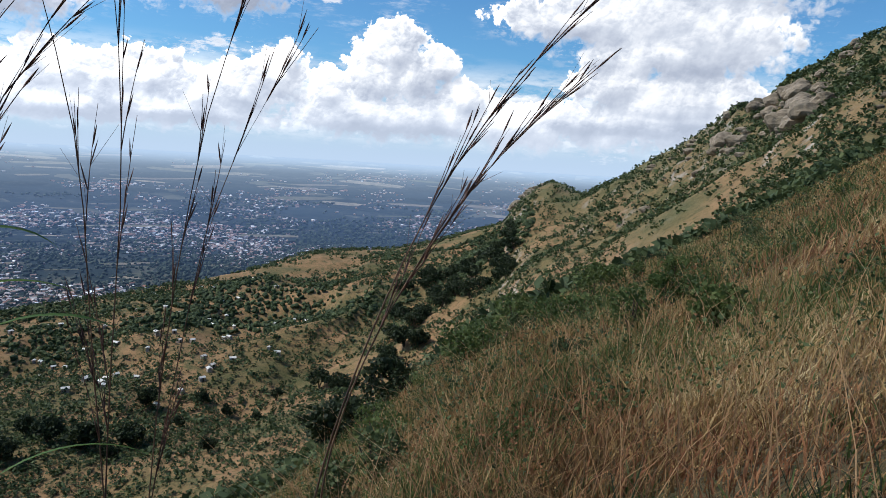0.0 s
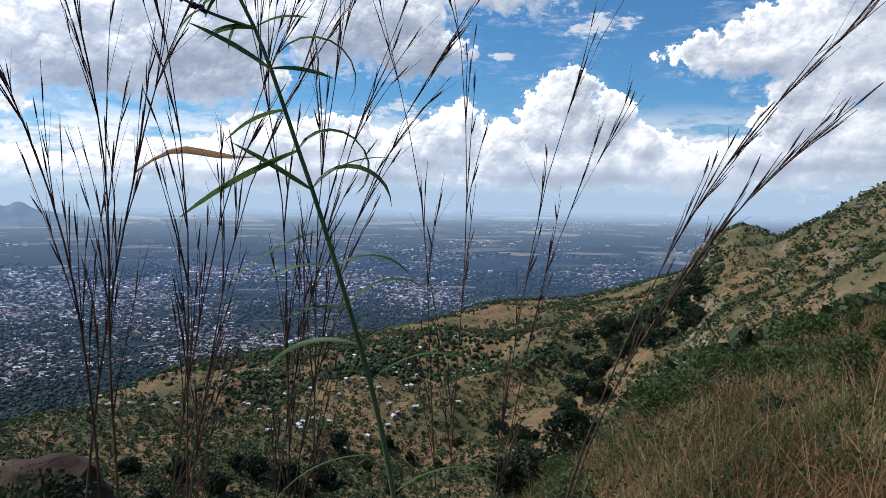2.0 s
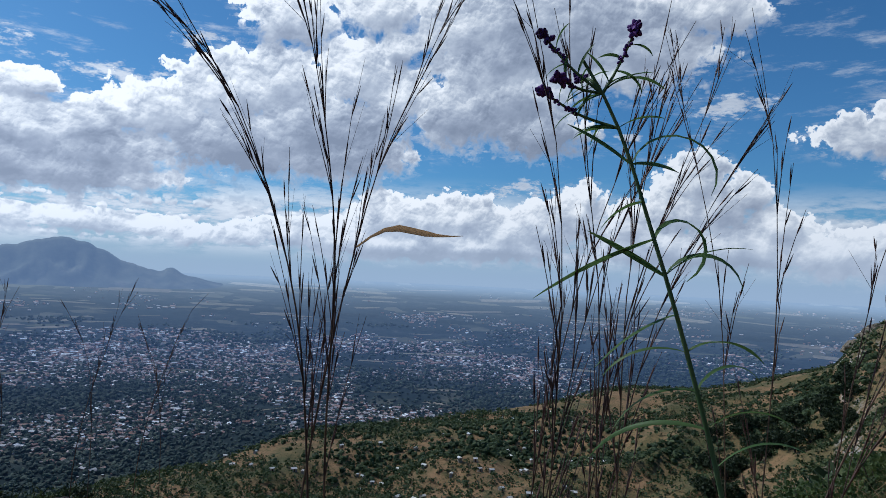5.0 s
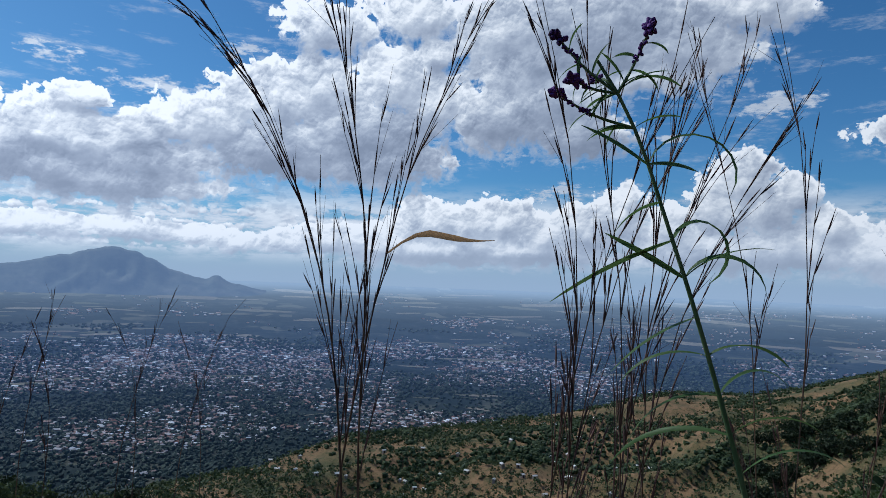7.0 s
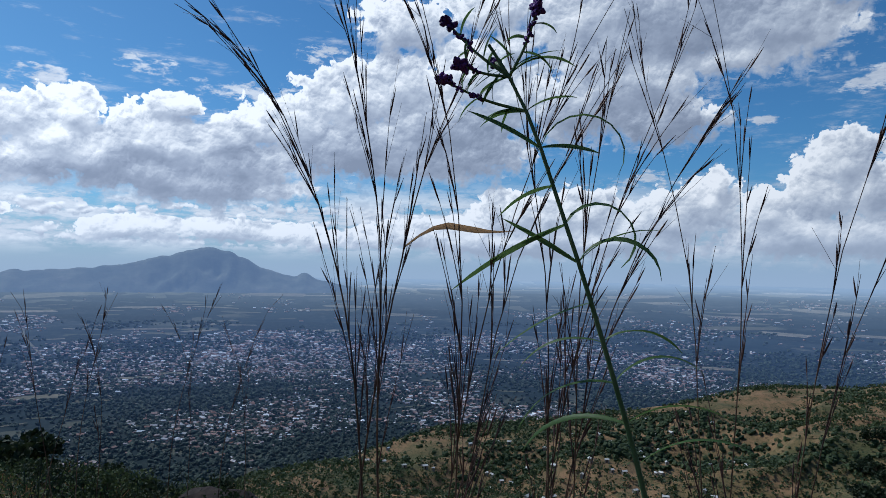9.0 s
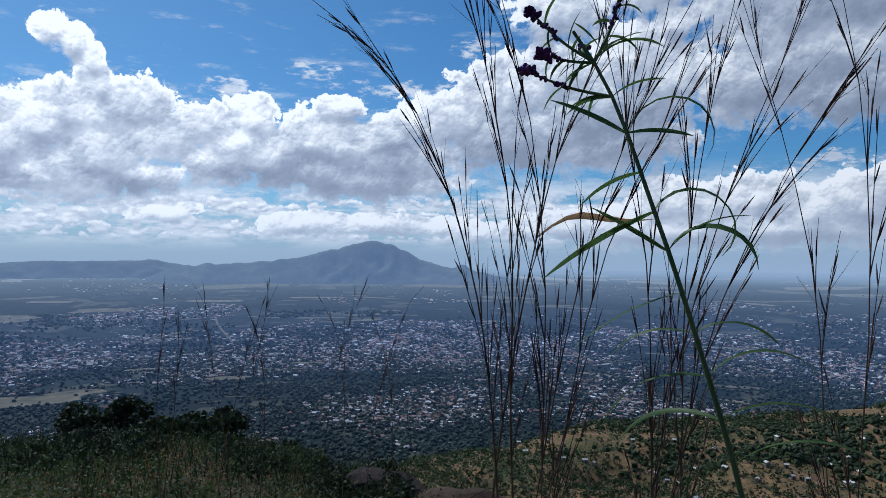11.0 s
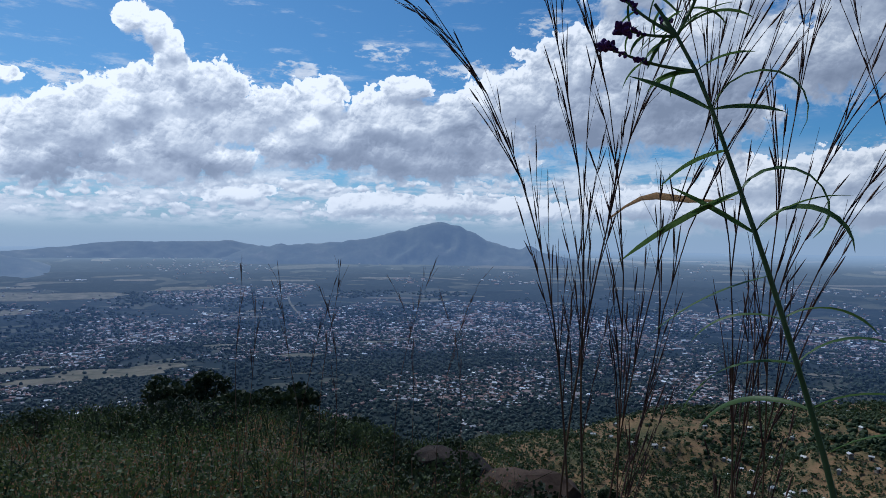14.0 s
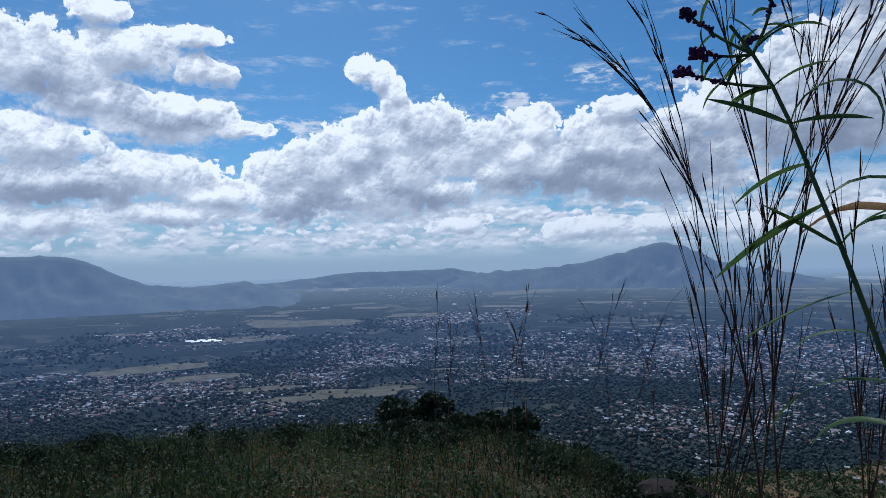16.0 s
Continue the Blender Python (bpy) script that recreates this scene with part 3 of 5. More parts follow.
MAT_SCRUB = leafy("scrub_leaves", [(0.0, (0.022, 0.040, 0.016)), (0.5, (0.056, 0.082, 0.032)), (1.0, (0.12, 0.145, 0.055))], 0.7, 0.25)
MAT_BUSH = leafy("dark_bush_leaves", [(0.0, (0.012, 0.02, 0.01)), (0.6, (0.03, 0.045, 0.018)), (1.0, (0.06, 0.075, 0.03))], 0.65, 0.2)
# bluish greens plus emission stand in for haze over these trees
MAT_WOODS = leafy("hazed_valley_trees", [(0.0, (0.022, 0.036, 0.032)), (0.5, (0.050, 0.072, 0.056)), (1.0, (0.10, 0.125, 0.085))], 0.8, 0.15, HAZE_GLOW)
MAT_CULM = stalky("dry_culm", (0.06, 0.035, 0.028), (0.19, 0.115, 0.065))
MAT_HEAD = stalky("seed_head", (0.05, 0.028, 0.028), (0.17, 0.09, 0.065))
MAT_STRAW = leafy("dead_leaf", [(0.0, (0.34, 0.19, 0.09)), (1.0, (0.52, 0.34, 0.18))], 0.7, 0.5)
MAT_STEM = stalky("green_stem", (0.08, 0.14, 0.05), (0.16, 0.22, 0.09))
MAT_LEAF = leafy("green_leaf", [(0.0, (0.07, 0.14, 0.04)), (1.0, (0.15, 0.23, 0.07))], 0.5, 0.4)
MAT_BARK = stalky("bark", (0.05, 0.04, 0.03), (0.12, 0.09, 0.065), 0.9)
MAT_FLOWER = stalky("purple_flower", (0.05, 0.012, 0.10), (0.16, 0.05, 0.26), 0.7)


def roof_look(s):
    pick = s.n("ShaderNodeNewGeometry").outputs["Random Per Island"]
    pos = s.n("ShaderNodeNewGeometry").outputs["Position"]
    rust = s.n("ShaderNodeTexNoise", {0: pos, 2: 0.5, 3: 4.0, 4: 0.6}).outputs[0]
    col = s.ramp(pick, (0.0, (0.20, 0.095, 0.065)), (0.35, (0.36, 0.235, 0.19)), (0.6, (0.38, 0.34, 0.32)), (0.86, (0.50, 0.48, 0.47)), (0.97, (0.80, 0.80, 0.80)))
    col = s.mix(s.m("MULTIPLY", s.rng(rust, 0.5, 0.75), 0.4), col, (0.22, 0.12, 0.08))
    # far roofs emit painted haze, roofs nearer than its start none
    finish(s, col, 0.75, None, spec=0.15, glow=HAZE_GLOW)


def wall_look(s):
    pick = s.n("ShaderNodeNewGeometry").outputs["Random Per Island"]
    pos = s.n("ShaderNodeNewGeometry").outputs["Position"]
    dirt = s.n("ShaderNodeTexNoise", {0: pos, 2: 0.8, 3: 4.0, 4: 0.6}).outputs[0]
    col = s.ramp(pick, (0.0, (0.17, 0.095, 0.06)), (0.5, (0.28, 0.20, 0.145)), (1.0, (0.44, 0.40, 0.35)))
    # far walls emit painted haze as the roofs do
    finish(s, s.mix(s.m("MULTIPLY", dirt, 0.4), col, (0.16, 0.11, 0.08)), 0.9, glow=HAZE_GLOW)


MAT_ROOF = material("iron_roof", roof_look)
MAT_WALL = material("house_wall", wall_look)
MAT_WHITE = stalky("white_metal", (0.72, 0.73, 0.75), (0.82, 0.83, 0.84), 0.4)
MAT_PALE = stalky("pale_iron", (0.52, 0.50, 0.46), (0.74, 0.71, 0.65), 0.6)
MAT_DOOR = stalky("wooden_door", (0.06, 0.04, 0.03), (0.12, 0.08, 0.05))


def rock_look(s):
    pos = s.n("ShaderNodeNewGeometry").outputs["Position"]
    big = s.n("ShaderNodeTexNoise", {0: pos, 2: 2.0, 3: 6.0, 4: 0.65}).outputs[0]
    finish(s, s.ramp(big, (0.35, (0.045, 0.028, 0.02)), (0.65, (0.115, 0.075, 0.052))), 0.95, big, 0.6, 0.1)


MAT_ROCK = material("red_rock", rock_look)


def dark_rock_look(s):
    pos = s.n("ShaderNodeNewGeometry").outputs["Position"]
    big = s.n("ShaderNodeTexNoise", {0: pos, 2: 2.5, 3: 6.0, 4: 0.65}).outputs[0]
    finish(s, s.ramp(big, (0.35, (0.02, 0.016, 0.014)), (0.65, (0.06, 0.042, 0.034))), 0.95, big, 0.6, 0.1)


MAT_DARK_ROCK = material("dark_rock", dark_rock_look)


def slab_look(s):
    pos = s.n("ShaderNodeNewGeometry").outputs["Position"]
    big = s.n("ShaderNodeTexNoise", {0: pos, 2: 0.12, 3: 7.0, 4: 0.65}).outputs[0]
    tall = s.n("ShaderNodeMapping", {0: pos, 3: (0.5, 0.5, 0.06)}).outputs[0]
    runs = s.n("ShaderNodeTexNoise", {0: tall, 2: 1.0, 3: 5.0, 4: 0.6}).outputs[0]
    col = s.ramp(big, (0.35, (0.14, 0.115, 0.08)), (0.5, (0.24, 0.195, 0.14)), (0.65, (0.32, 0.265, 0.20)))
    col = s.mix(s.m("MULTIPLY", s.rng(runs, 0.45, 0.65), 0.5), col, (0.075, 0.07, 0.06))
    finish(s, col, 0.95, big, 0.8, 1.5)


MAT_SLAB = material("grey_slab", slab_look)

# ---- mesh builders ----
rnd = np.random.RandomState(11)


def unit(n):
    v = rnd.normal(size=(n, 3))
    return v / np.linalg.norm(v, axis=1, keepdims=True)


def cards(centres, size, up=0.0):
    """A small leaf clump, a bent four-cornered card, at every centre."""
    n = len(centres)
    nor = unit(n)
    nor[:, 2] = np.abs(nor[:, 2]) + up
    nor /= np.linalg.norm(nor, axis=1, keepdims=True)
    t = np.cross(nor, unit(n))
    t /= np.linalg.norm(t, axis=1, keepdims=True)
    b = np.cross(nor, t)
    size = np.broadcast_to(np.asarray(size, float), (n,))[:, None]
    k = rnd.uniform(0.6, 1.0, (n, 4, 1))
    v = np.stack([centres + size * t * k[:, 0], centres + size * b * k[:, 1] + nor * size * 0.2,
                  centres - size * t * k[:, 2], centres - size * b * k[:, 3] - nor * size * 0.2], 1)
    return v.reshape(-1, 3), np.arange(4 * n).reshape(n, 4)


def lumps(centres, radius, flat=0.8):
    """Uneven low-cut crowns, twenty faces each."""
    g = (1 + 5 ** 0.5) / 2
    ico = np.array([(-1, g, 0), (1, g, 0), (-1, -g, 0), (1, -g, 0), (0, -1, g), (0, 1, g), (0, -1, -g), (0, 1, -g), (g, 0, -1), (g, 0, 1), (-g, 0, -1), (-g, 0, 1)]) / 1.9
    tri = np.array([(0, 11, 5), (0, 5, 1), (0, 1, 7), (0, 7, 10), (0, 10, 11), (1, 5, 9), (5, 11, 4), (11, 10, 2), (10, 7, 6), (7, 1, 8),
                    (3, 9, 4), (3, 4, 2), (3, 2, 6), (3, 6, 8), (3, 8, 9), (4, 9, 5), (2, 4, 11), (6, 2, 10), (8, 6, 7), (9, 8, 1)])
    n = len(centres)
    v = ico[None] * rnd.uniform(0.6, 1.25, (n, 12, 1)) * np.asarray(radius)[:, None, None] * np.array([1, 1, flat])
    turn = rnd.uniform(0, 6.28, n)
    c, s = np.cos(turn)[:, None], np.sin(turn)[:, None]
    v = np.stack([v[..., 0] * c - v[..., 1] * s, v[..., 0] * s + v[..., 1] * c, v[..., 2]], -1) + centres[:, None]
    f = tri[None] + 12 * np.arange(n)[:, None, None]
    return v.reshape(-1, 3), f.reshape(-1, 3)


def blades(base, height, width, lean):
    """Grass blades: a strip of two lengths that bends over along lean."""
    n = len(base)
    turn = rnd.uniform(0, 6.28, n)
    side = np.stack([np.cos(turn), np.sin(turn), 0 * turn], -1) * np.asarray(width)[:, None] * 0.5
    h = np.asarray(height)[:, None]
    up = np.array([0, 0, 1.0])
    mid = base + up * h * 0.55 + lean * h * 0.22
    tip = base + up * h * 0.96 + lean * h * 0.75
    v = np.stack([base - side, base + side, mid - side * 0.8, mid + side * 0.8, tip - side * 0.15, tip + side * 0.15], 1)
    f = np.array([(0, 1, 3, 2), (2, 3, 5, 4)])[None] + 6 * np.arange(n)[:, None, None]
    return v.reshape(-1, 3), f.reshape(-1, 4)


def tube(path, radii, sides=5):
    """A tapering tube along a path: vertices and four-cornered faces."""
    path, radii = np.asarray(path, float), np.asarray(radii, float)
    t = np.gradient(path, axis=0)
    t /= np.linalg.norm(t, axis=1, keepdims=True) + 1e-9
    ref = np.where(np.abs(t[:, 2:3]) > 0.9, [[1.0, 0, 0]], [[0, 0, 1.0]])
    a = np.cross(t, ref)
    a /= np.linalg.norm(a, axis=1, keepdims=True) + 1e-9
    b = np.cross(t, a)
    ang = np.linspace(0, 2 * np.pi, sides, endpoint=False)
    v = path[:, None] + radii[:, None, None] * (a[:, None] * np.cos(ang)[None, :, None] + b[:, None] * np.sin(ang)[None, :, None])
    return v.reshape(-1, 3), grid_faces(len(path), sides, True)


def strap(path, widths, side, fold=0.25):
    """A leaf with a folded midrib along a path."""
    path, widths = np.asarray(path, float), np.asarray(widths, float)[:, None]
    t = np.gradient(path, axis=0)
    t /= np.linalg.norm(t, axis=1, keepdims=True) + 1e-9
    s = np.cross(t, np.cross(np.asarray(side, float)[None], t))
    s /= np.linalg.norm(s, axis=1, keepdims=True) + 1e-9
    nrm = np.cross(t, s)
    v = np.stack([path - s * widths + nrm * widths * fold, path, path + s * widths + nrm * widths * fold], 1)
    return v.reshape(-1, 3), grid_faces(len(path), 3)


def along(path, s):
    k = s * (len(path) - 1)
    i = min(int(k), len(path) - 2)
    return path[i] + (path[i + 1] - path[i]) * (k - i)


def joined(pieces):
    vs, fs, k = [], [], 0
    for v, f in pieces:
        vs.append(v)
        fs.append(f + k)
        k += len(v)
    return np.vstack(vs), np.vstack(fs)


def part(name, vf, mat, parent, label="", smooth=True):
    ob = new(name, mesh_of(name, vf[0], vf[1], [mat], None, smooth))
    ob.parent = parent
    return tagged(ob, label)


def stuff(name, vf, mats, label, category, idx=None):
    return tagged(new(name, mesh_of(name, vf[0], vf[1], mats, idx)), label, category, kind="stuff")


def spread(n, lo, hi, r0, r1, power=1.0):
    a = rnd.uniform(lo, hi, n)
    r = r0 * (r1 / r0) ** (rnd.uniform(0, 1, n) ** power)
    return a, r


def xy(a, r):
    return -np.sin(np.radians(a)) * r, np.cos(np.radians(a)) * r


# ---- the valley: town and trees on the plain ----
# open dry fields: azimuth, distance, length across and depth
OPEN_FIELDS = [(80.3, 1740, 270, 150), (77.0, 1800, 150, 80), (84.5, 1700, 210, 80), (87.5, 1880, 260, 90), (63.5, 2010, 220, 45), (66.0, 1880, 130, 70), (60.0, 2100, 150, 55), (56.5, 2150, 120, 50),
               (72.0, 2080, 140, 50), (92.0, 2150, 300, 110), (96, 2400, 420, 160), (90, 2900, 600, 150), (84, 3250, 600, 220), (76, 3400, 420, 110), (45, 2150, 170, 45), (38, 2300, 150, 40), (25, 2600, 400, 50), (14, 2450, 260, 60)]


# dark patches for woods and painted cloud shadow in the plain, the same way
WOODS_AND_SHADE = [(5.0, 2430, 620, 330), (-3.5, 2600, 380, 260), (17, 2750, 420, 200), (30, 2500, 300, 120), (49, 3150, 600, 260), (60, 3350, 500, 200)]


def in_field(a, r, spots):
    inside = np.zeros(len(a), bool)
    for fa, fr, fl, fb in spots:
        u, v = np.radians(a - fa) * r / (fl / 2), (r - fr) / (fb / 2)
        inside |= u ** 2 + v ** 2 < 0.9
    return inside


def houses(a, r, length, depth, high):
    """Gabled houses: walls first, then two roof slopes with eaves."""
    p = place(a, r)
    n = len(a)
    turn = np.round(rnd.uniform(0, 3, n)) * 1.57 + fbm(p[:, 0], p[:, 1], 0.003, 2) * 2
    c, s = np.cos(turn), np.sin(turn)

    def at(x, y, z):
        return np.stack([p[:, 0] + x * c - y * s, p[:, 1] + x * s + y * c, p[:, 2] + z], -1)
    L, D, H = length / 2, depth / 2, high
    zero = 0 * L
    wall = np.stack([at(-L, -D, zero - 1), at(L, -D, zero - 1), at(L, D, zero - 1), at(-L, D, zero - 1),
                     at(-L, -D, H), at(L, -D, H), at(L, D, H), at(-L, D, H)], 1)
    e, k = 1.12, H + D * 0.55
    roof = np.stack([at(-L * e, -D * 1.2, H - 0.2), at(L * e, -D * 1.2, H - 0.2), at(L * e, zero, k), at(-L * e, zero, k),
                     at(L * e, D * 1.2, H - 0.2), at(-L * e, D * 1.2, H - 0.2)], 1)
    fw = np.array([(0, 1, 5, 4), (1, 2, 6, 5), (2, 3, 7, 6), (3, 0, 4, 7)])[None] + 14 * np.arange(n)[:, None, None]
    fr = np.array([(8, 9, 10, 11), (11, 10, 12, 13)])[None] + 14 * np.arange(n)[:, None, None]
    v = np.concatenate([wall, roof], 1).reshape(-1, 3)
    f = np.concatenate([fw.reshape(-1, 4), fr.reshape(-1, 4)])
    return v, f, np.concatenate([np.zeros(4 * n, int), np.ones(2 * n, int)])


a, r = spread(94000, -7, 116, 1080, 3700, 0.72)
x, y = xy(a, r)
crest_here = np.interp(a, HILLS[:, 0], HILLS[:, 3]) * 1.35 + 160
quarter = 1.5 * fbm(x, y, 0.0026, 4, 21.0) + 0.5 * np.exp(-((a - 64) / 16) ** 2 - ((r - 2350) / 500) ** 2) + 0.25 * fbm(x, y, 0.012, 3, 24.0) - 0.12 - 0.30 * np.clip((2000 - r) / 500, 0, 1) - 0.5 * np.clip((r - 2600) / 1100, 0, 1)
keep = (r > crest_here) & (rnd.uniform(-0.4, 0.5, len(a)) < quarter) & ~in_field(a, r, OPEN_FIELDS + WOODS_AND_SHADE)
a, r = a[keep][:23000], r[keep][:23000]
size = (4.0 + 10.0 * rnd.uniform(0, 1, len(a)) ** 3) * (1 + np.clip((r - 2000) / 2500, 0, 0.6))
v, f, idx = houses(a, r, size, size * 0.6, rnd.uniform(2.6, 3.6, len(a)))
stuff("town_houses", (v, f), [MAT_WALL, MAT_ROOF], "town of small iron-roofed houses spread over the plain", "houses", idx)

a, r = spread(94000, -7, 116, 1000, 3300, 0.8)
x, y = xy(a, r)
crest_here = np.interp(a, HILLS[:, 0], HILLS[:, 3]) * 1.3 + 120
keep = (r > crest_here) & (rnd.uniform(-0.6, 0.45, len(a)) < fbm(x, y, 0.005, 4, 31.0) + 0.3 * np.clip((1800 - r) / 700, -1, 1) - 0.2 * np.clip((r - 2300) / 900, 0, 1)) & ~(in_field(a, r, OPEN_FIELDS) & (rnd.uniform(0, 1, len(a)) < 0.95))
a, r = a[keep][:40000], r[keep][:40000]
rad = rnd.uniform(2.2, 5.4, len(a)) * (1 + np.clip((r - 1500) / 2000, 0, 0.8))
stuff("hazed_valley_trees", lumps(place(a, r, rad * 0.55), rad), [MAT_WOODS], "scattered dark green trees between the houses of the plain", "trees")

a, r = spread(14000, -9, 100, 2500, 4500, 0.9)
x, y = xy(a, r)
keep = rnd.uniform(0.05, 0.75, len(a)) < fbm(x, y, 0.0035, 4, 25.0)
a, r = a[keep][:2000], r[keep][:2000]
size = rnd.uniform(7, 14, len(a))
v, f, idx = houses(a, r, size, size * 0.6, rnd.uniform(3, 6, len(a)))
stuff("far_town", (v, f), [MAT_WALL, MAT_ROOF], "far pale roofs glinting on the hazy plain", "houses", idx)

# fields and dirt roads of the plain
def field_look(s):
    pick = s.n("ShaderNodeNewGeometry").outputs["Random Per Island"]
    pos = s.n("ShaderNodeNewGeometry").outputs["Position"]
    nz = s.n("ShaderNodeTexNoise", {0: pos, 2: 0.03, 3: 5.0, 4: 0.6}).outputs[0]
    col = s.ramp(pick, (0.0, (0.08, 0.085, 0.05)), (0.4, (0.13, 0.118, 0.08)), (0.75, (0.24, 0.205, 0.15)), (1.0, (0.12, 0.10, 0.08)))
    # emission adds painted haze over the fields
    finish(s, s.mix(s.m("MULTIPLY", s.rng(nz, 0.4, 0.65), 0.5), col, (0.06, 0.065, 0.04)), 0.95, None, 0.3, 0.02, 0.1, HAZE_GLOW)


MAT_FIELD = material("hazed_field_soil", field_look)


def pasture_look(s):
    pos = s.n("ShaderNodeNewGeometry").outputs["Position"]
    nz = s.n("ShaderNodeTexNoise", {0: pos, 2: 0.02, 3: 7.0, 4: 0.65}).outputs[0]
    # pasture, too, emits painted haze
    finish(s, s.ramp(nz, (0.3, (0.08, 0.08, 0.05)), (0.5, (0.165, 0.145, 0.095)), (0.7, (0.25, 0.21, 0.145))), 0.95, None, 0.3, 0.02, 0.1, HAZE_GLOW)


MAT_PASTURE = material("hazed_dry_pasture", pasture_look)


def woods_shade_look(s):
    pos = s.n("ShaderNodeNewGeometry").outputs["Position"]
    nz = s.n("ShaderNodeTexNoise", {0: pos, 2: 0.05, 3: 6.0, 4: 0.7}).outputs[0]
    # near-black colour paints cloud shadow as well as woods; emission paints haze
    finish(s, s.ramp(nz, (0.35, (0.008, 0.015, 0.014)), (0.55, (0.016, 0.026, 0.02)), (0.7, (0.05, 0.055, 0.04))), 0.95, None, 0.3, 0.02, 0.1, HAZE_GLOW)


MAT_WOODS_SHADE = material("woods_and_cloud_shade", woods_shade_look)


def draped(a, r, long_, broad, turn, n=14):
    """An uneven patch laid on the plain."""
    c = place([a], [r])[0]
    up = 1.2 * rnd.uniform(0.7, 1.6)
    t = np.linspace(0, 2 * np.pi, n, endpoint=False)
    k = 0.75 + 0.25 * rnd.uniform(0, 1, n)
    p = np.stack([np.sign(np.cos(t)) * np.abs(np.cos(t)) ** 0.6 * long_ / 2 * k, np.sign(np.sin(t)) * np.abs(np.sin(t)) ** 0.6 * broad / 2 * k], -1)
    x = c[0] + p[:, 0] * math.cos(turn) - p[:, 1] * math.sin(turn)
    y = c[1] + p[:, 0] * math.sin(turn) + p[:, 1] * math.cos(turn)
    ang, rr_ = np.degrees(np.arctan2(-x, y)), np.hypot(x, y)
    v = np.vstack([[c + (0, 0, up)], np.stack([x, y, ground_z(ang, rr_) + up], -1)])
    f = np.stack([0 * np.arange(n), 1 + np.arange(n), 1 + (np.arange(n) + 1) % n], -1)
    return v, f


pale = [draped(fa, fr, fl, fb, radians(fa) + rnd.uniform(-0.12, 0.12), 22) for fa, fr, fl, fb in OPEN_FIELDS]
stuff("open_fields", joined(pale), [MAT_PASTURE], "wide pale dry fields between the trees of the plain", "fields")
patches = []
for k in range(400):
    fa, fr = rnd.uniform(-8, 112), 1400 * (4600 / 1400) ** rnd.uniform(0, 1)
    fl = rnd.uniform(30, 120) * (fr / 1800) ** 1.7
    patches.append(draped(fa, fr, fl, fl * rnd.uniform(0.1, 0.35), radians(fa) + rnd.uniform(-0.35, 0.35)))
# dark patches laid on the plain for woods and cloud shadow
woods = [draped(fa, fr, fl, fb, radians(fa), 26) for fa, fr, fl, fb in WOODS_AND_SHADE]
for k in range(150):
    fa, fr = rnd.uniform(-8, 112), 1900 * (4500 / 1900) ** rnd.uniform(0, 1)
    fl = rnd.uniform(90, 330) * (fr / 2200) ** 1.3
    woods.append(draped(fa, fr, fl, fl * rnd.uniform(0.15, 0.45), radians(fa) + rnd.uniform(-0.3, 0.3)))
stuff("far_woods_and_shade", joined(woods), [MAT_WOODS_SHADE], "long dark patches on the plain, woods and painted cloud shadow", "woods")
stuff("fields", joined(patches), [MAT_FIELD], "pale dry fields and bare clearings on the plain", "fields")


def road(a0, r0, a1, r1, wide, sway):
    n = 40
    u = np.linspace(0, 1, n)
    p0, p1 = np.array(xy(a0, r0)), np.array(xy(a1, r1))
    mid = p0[None] + (p1 - p0)[None] * u[:, None]
    d = (p1 - p0) / np.linalg.norm(p1 - p0)
    nrm = np.array([-d[1], d[0]])
    mid = mid + nrm[None] * (sway * np.sin(u * 5 + a0))[:, None]
    v = []
    for sgn in (-1, 1):
        q = mid + nrm[None] * sgn * wide / 2
        v.append(np.stack([q[:, 0], q[:, 1], ground_z(np.degrees(np.arctan2(-q[:, 0], q[:, 1])), np.hypot(q[:, 0], q[:, 1])) + 1.6], -1))
    ob = new("road", mesh_of("road", np.concatenate(v), grid_faces(2, n), [MAT_FIELD]))
    tagged(ob, "pale dirt road across the plain", "road", kind="structure")


for q in ((66, 2050, 66.5, 3200, 9, 30), (72, 2300, 60, 2500, 8, 25), (58, 1700, 66, 2050, 7, 25), (45, 1900, 58, 1700, 6, 20), (80, 2200, 92, 2600, 9, 40), (30, 2100, 50, 2600, 9, 40), (35, 1600, 48, 1450, 6, 15)):
    road(*q)

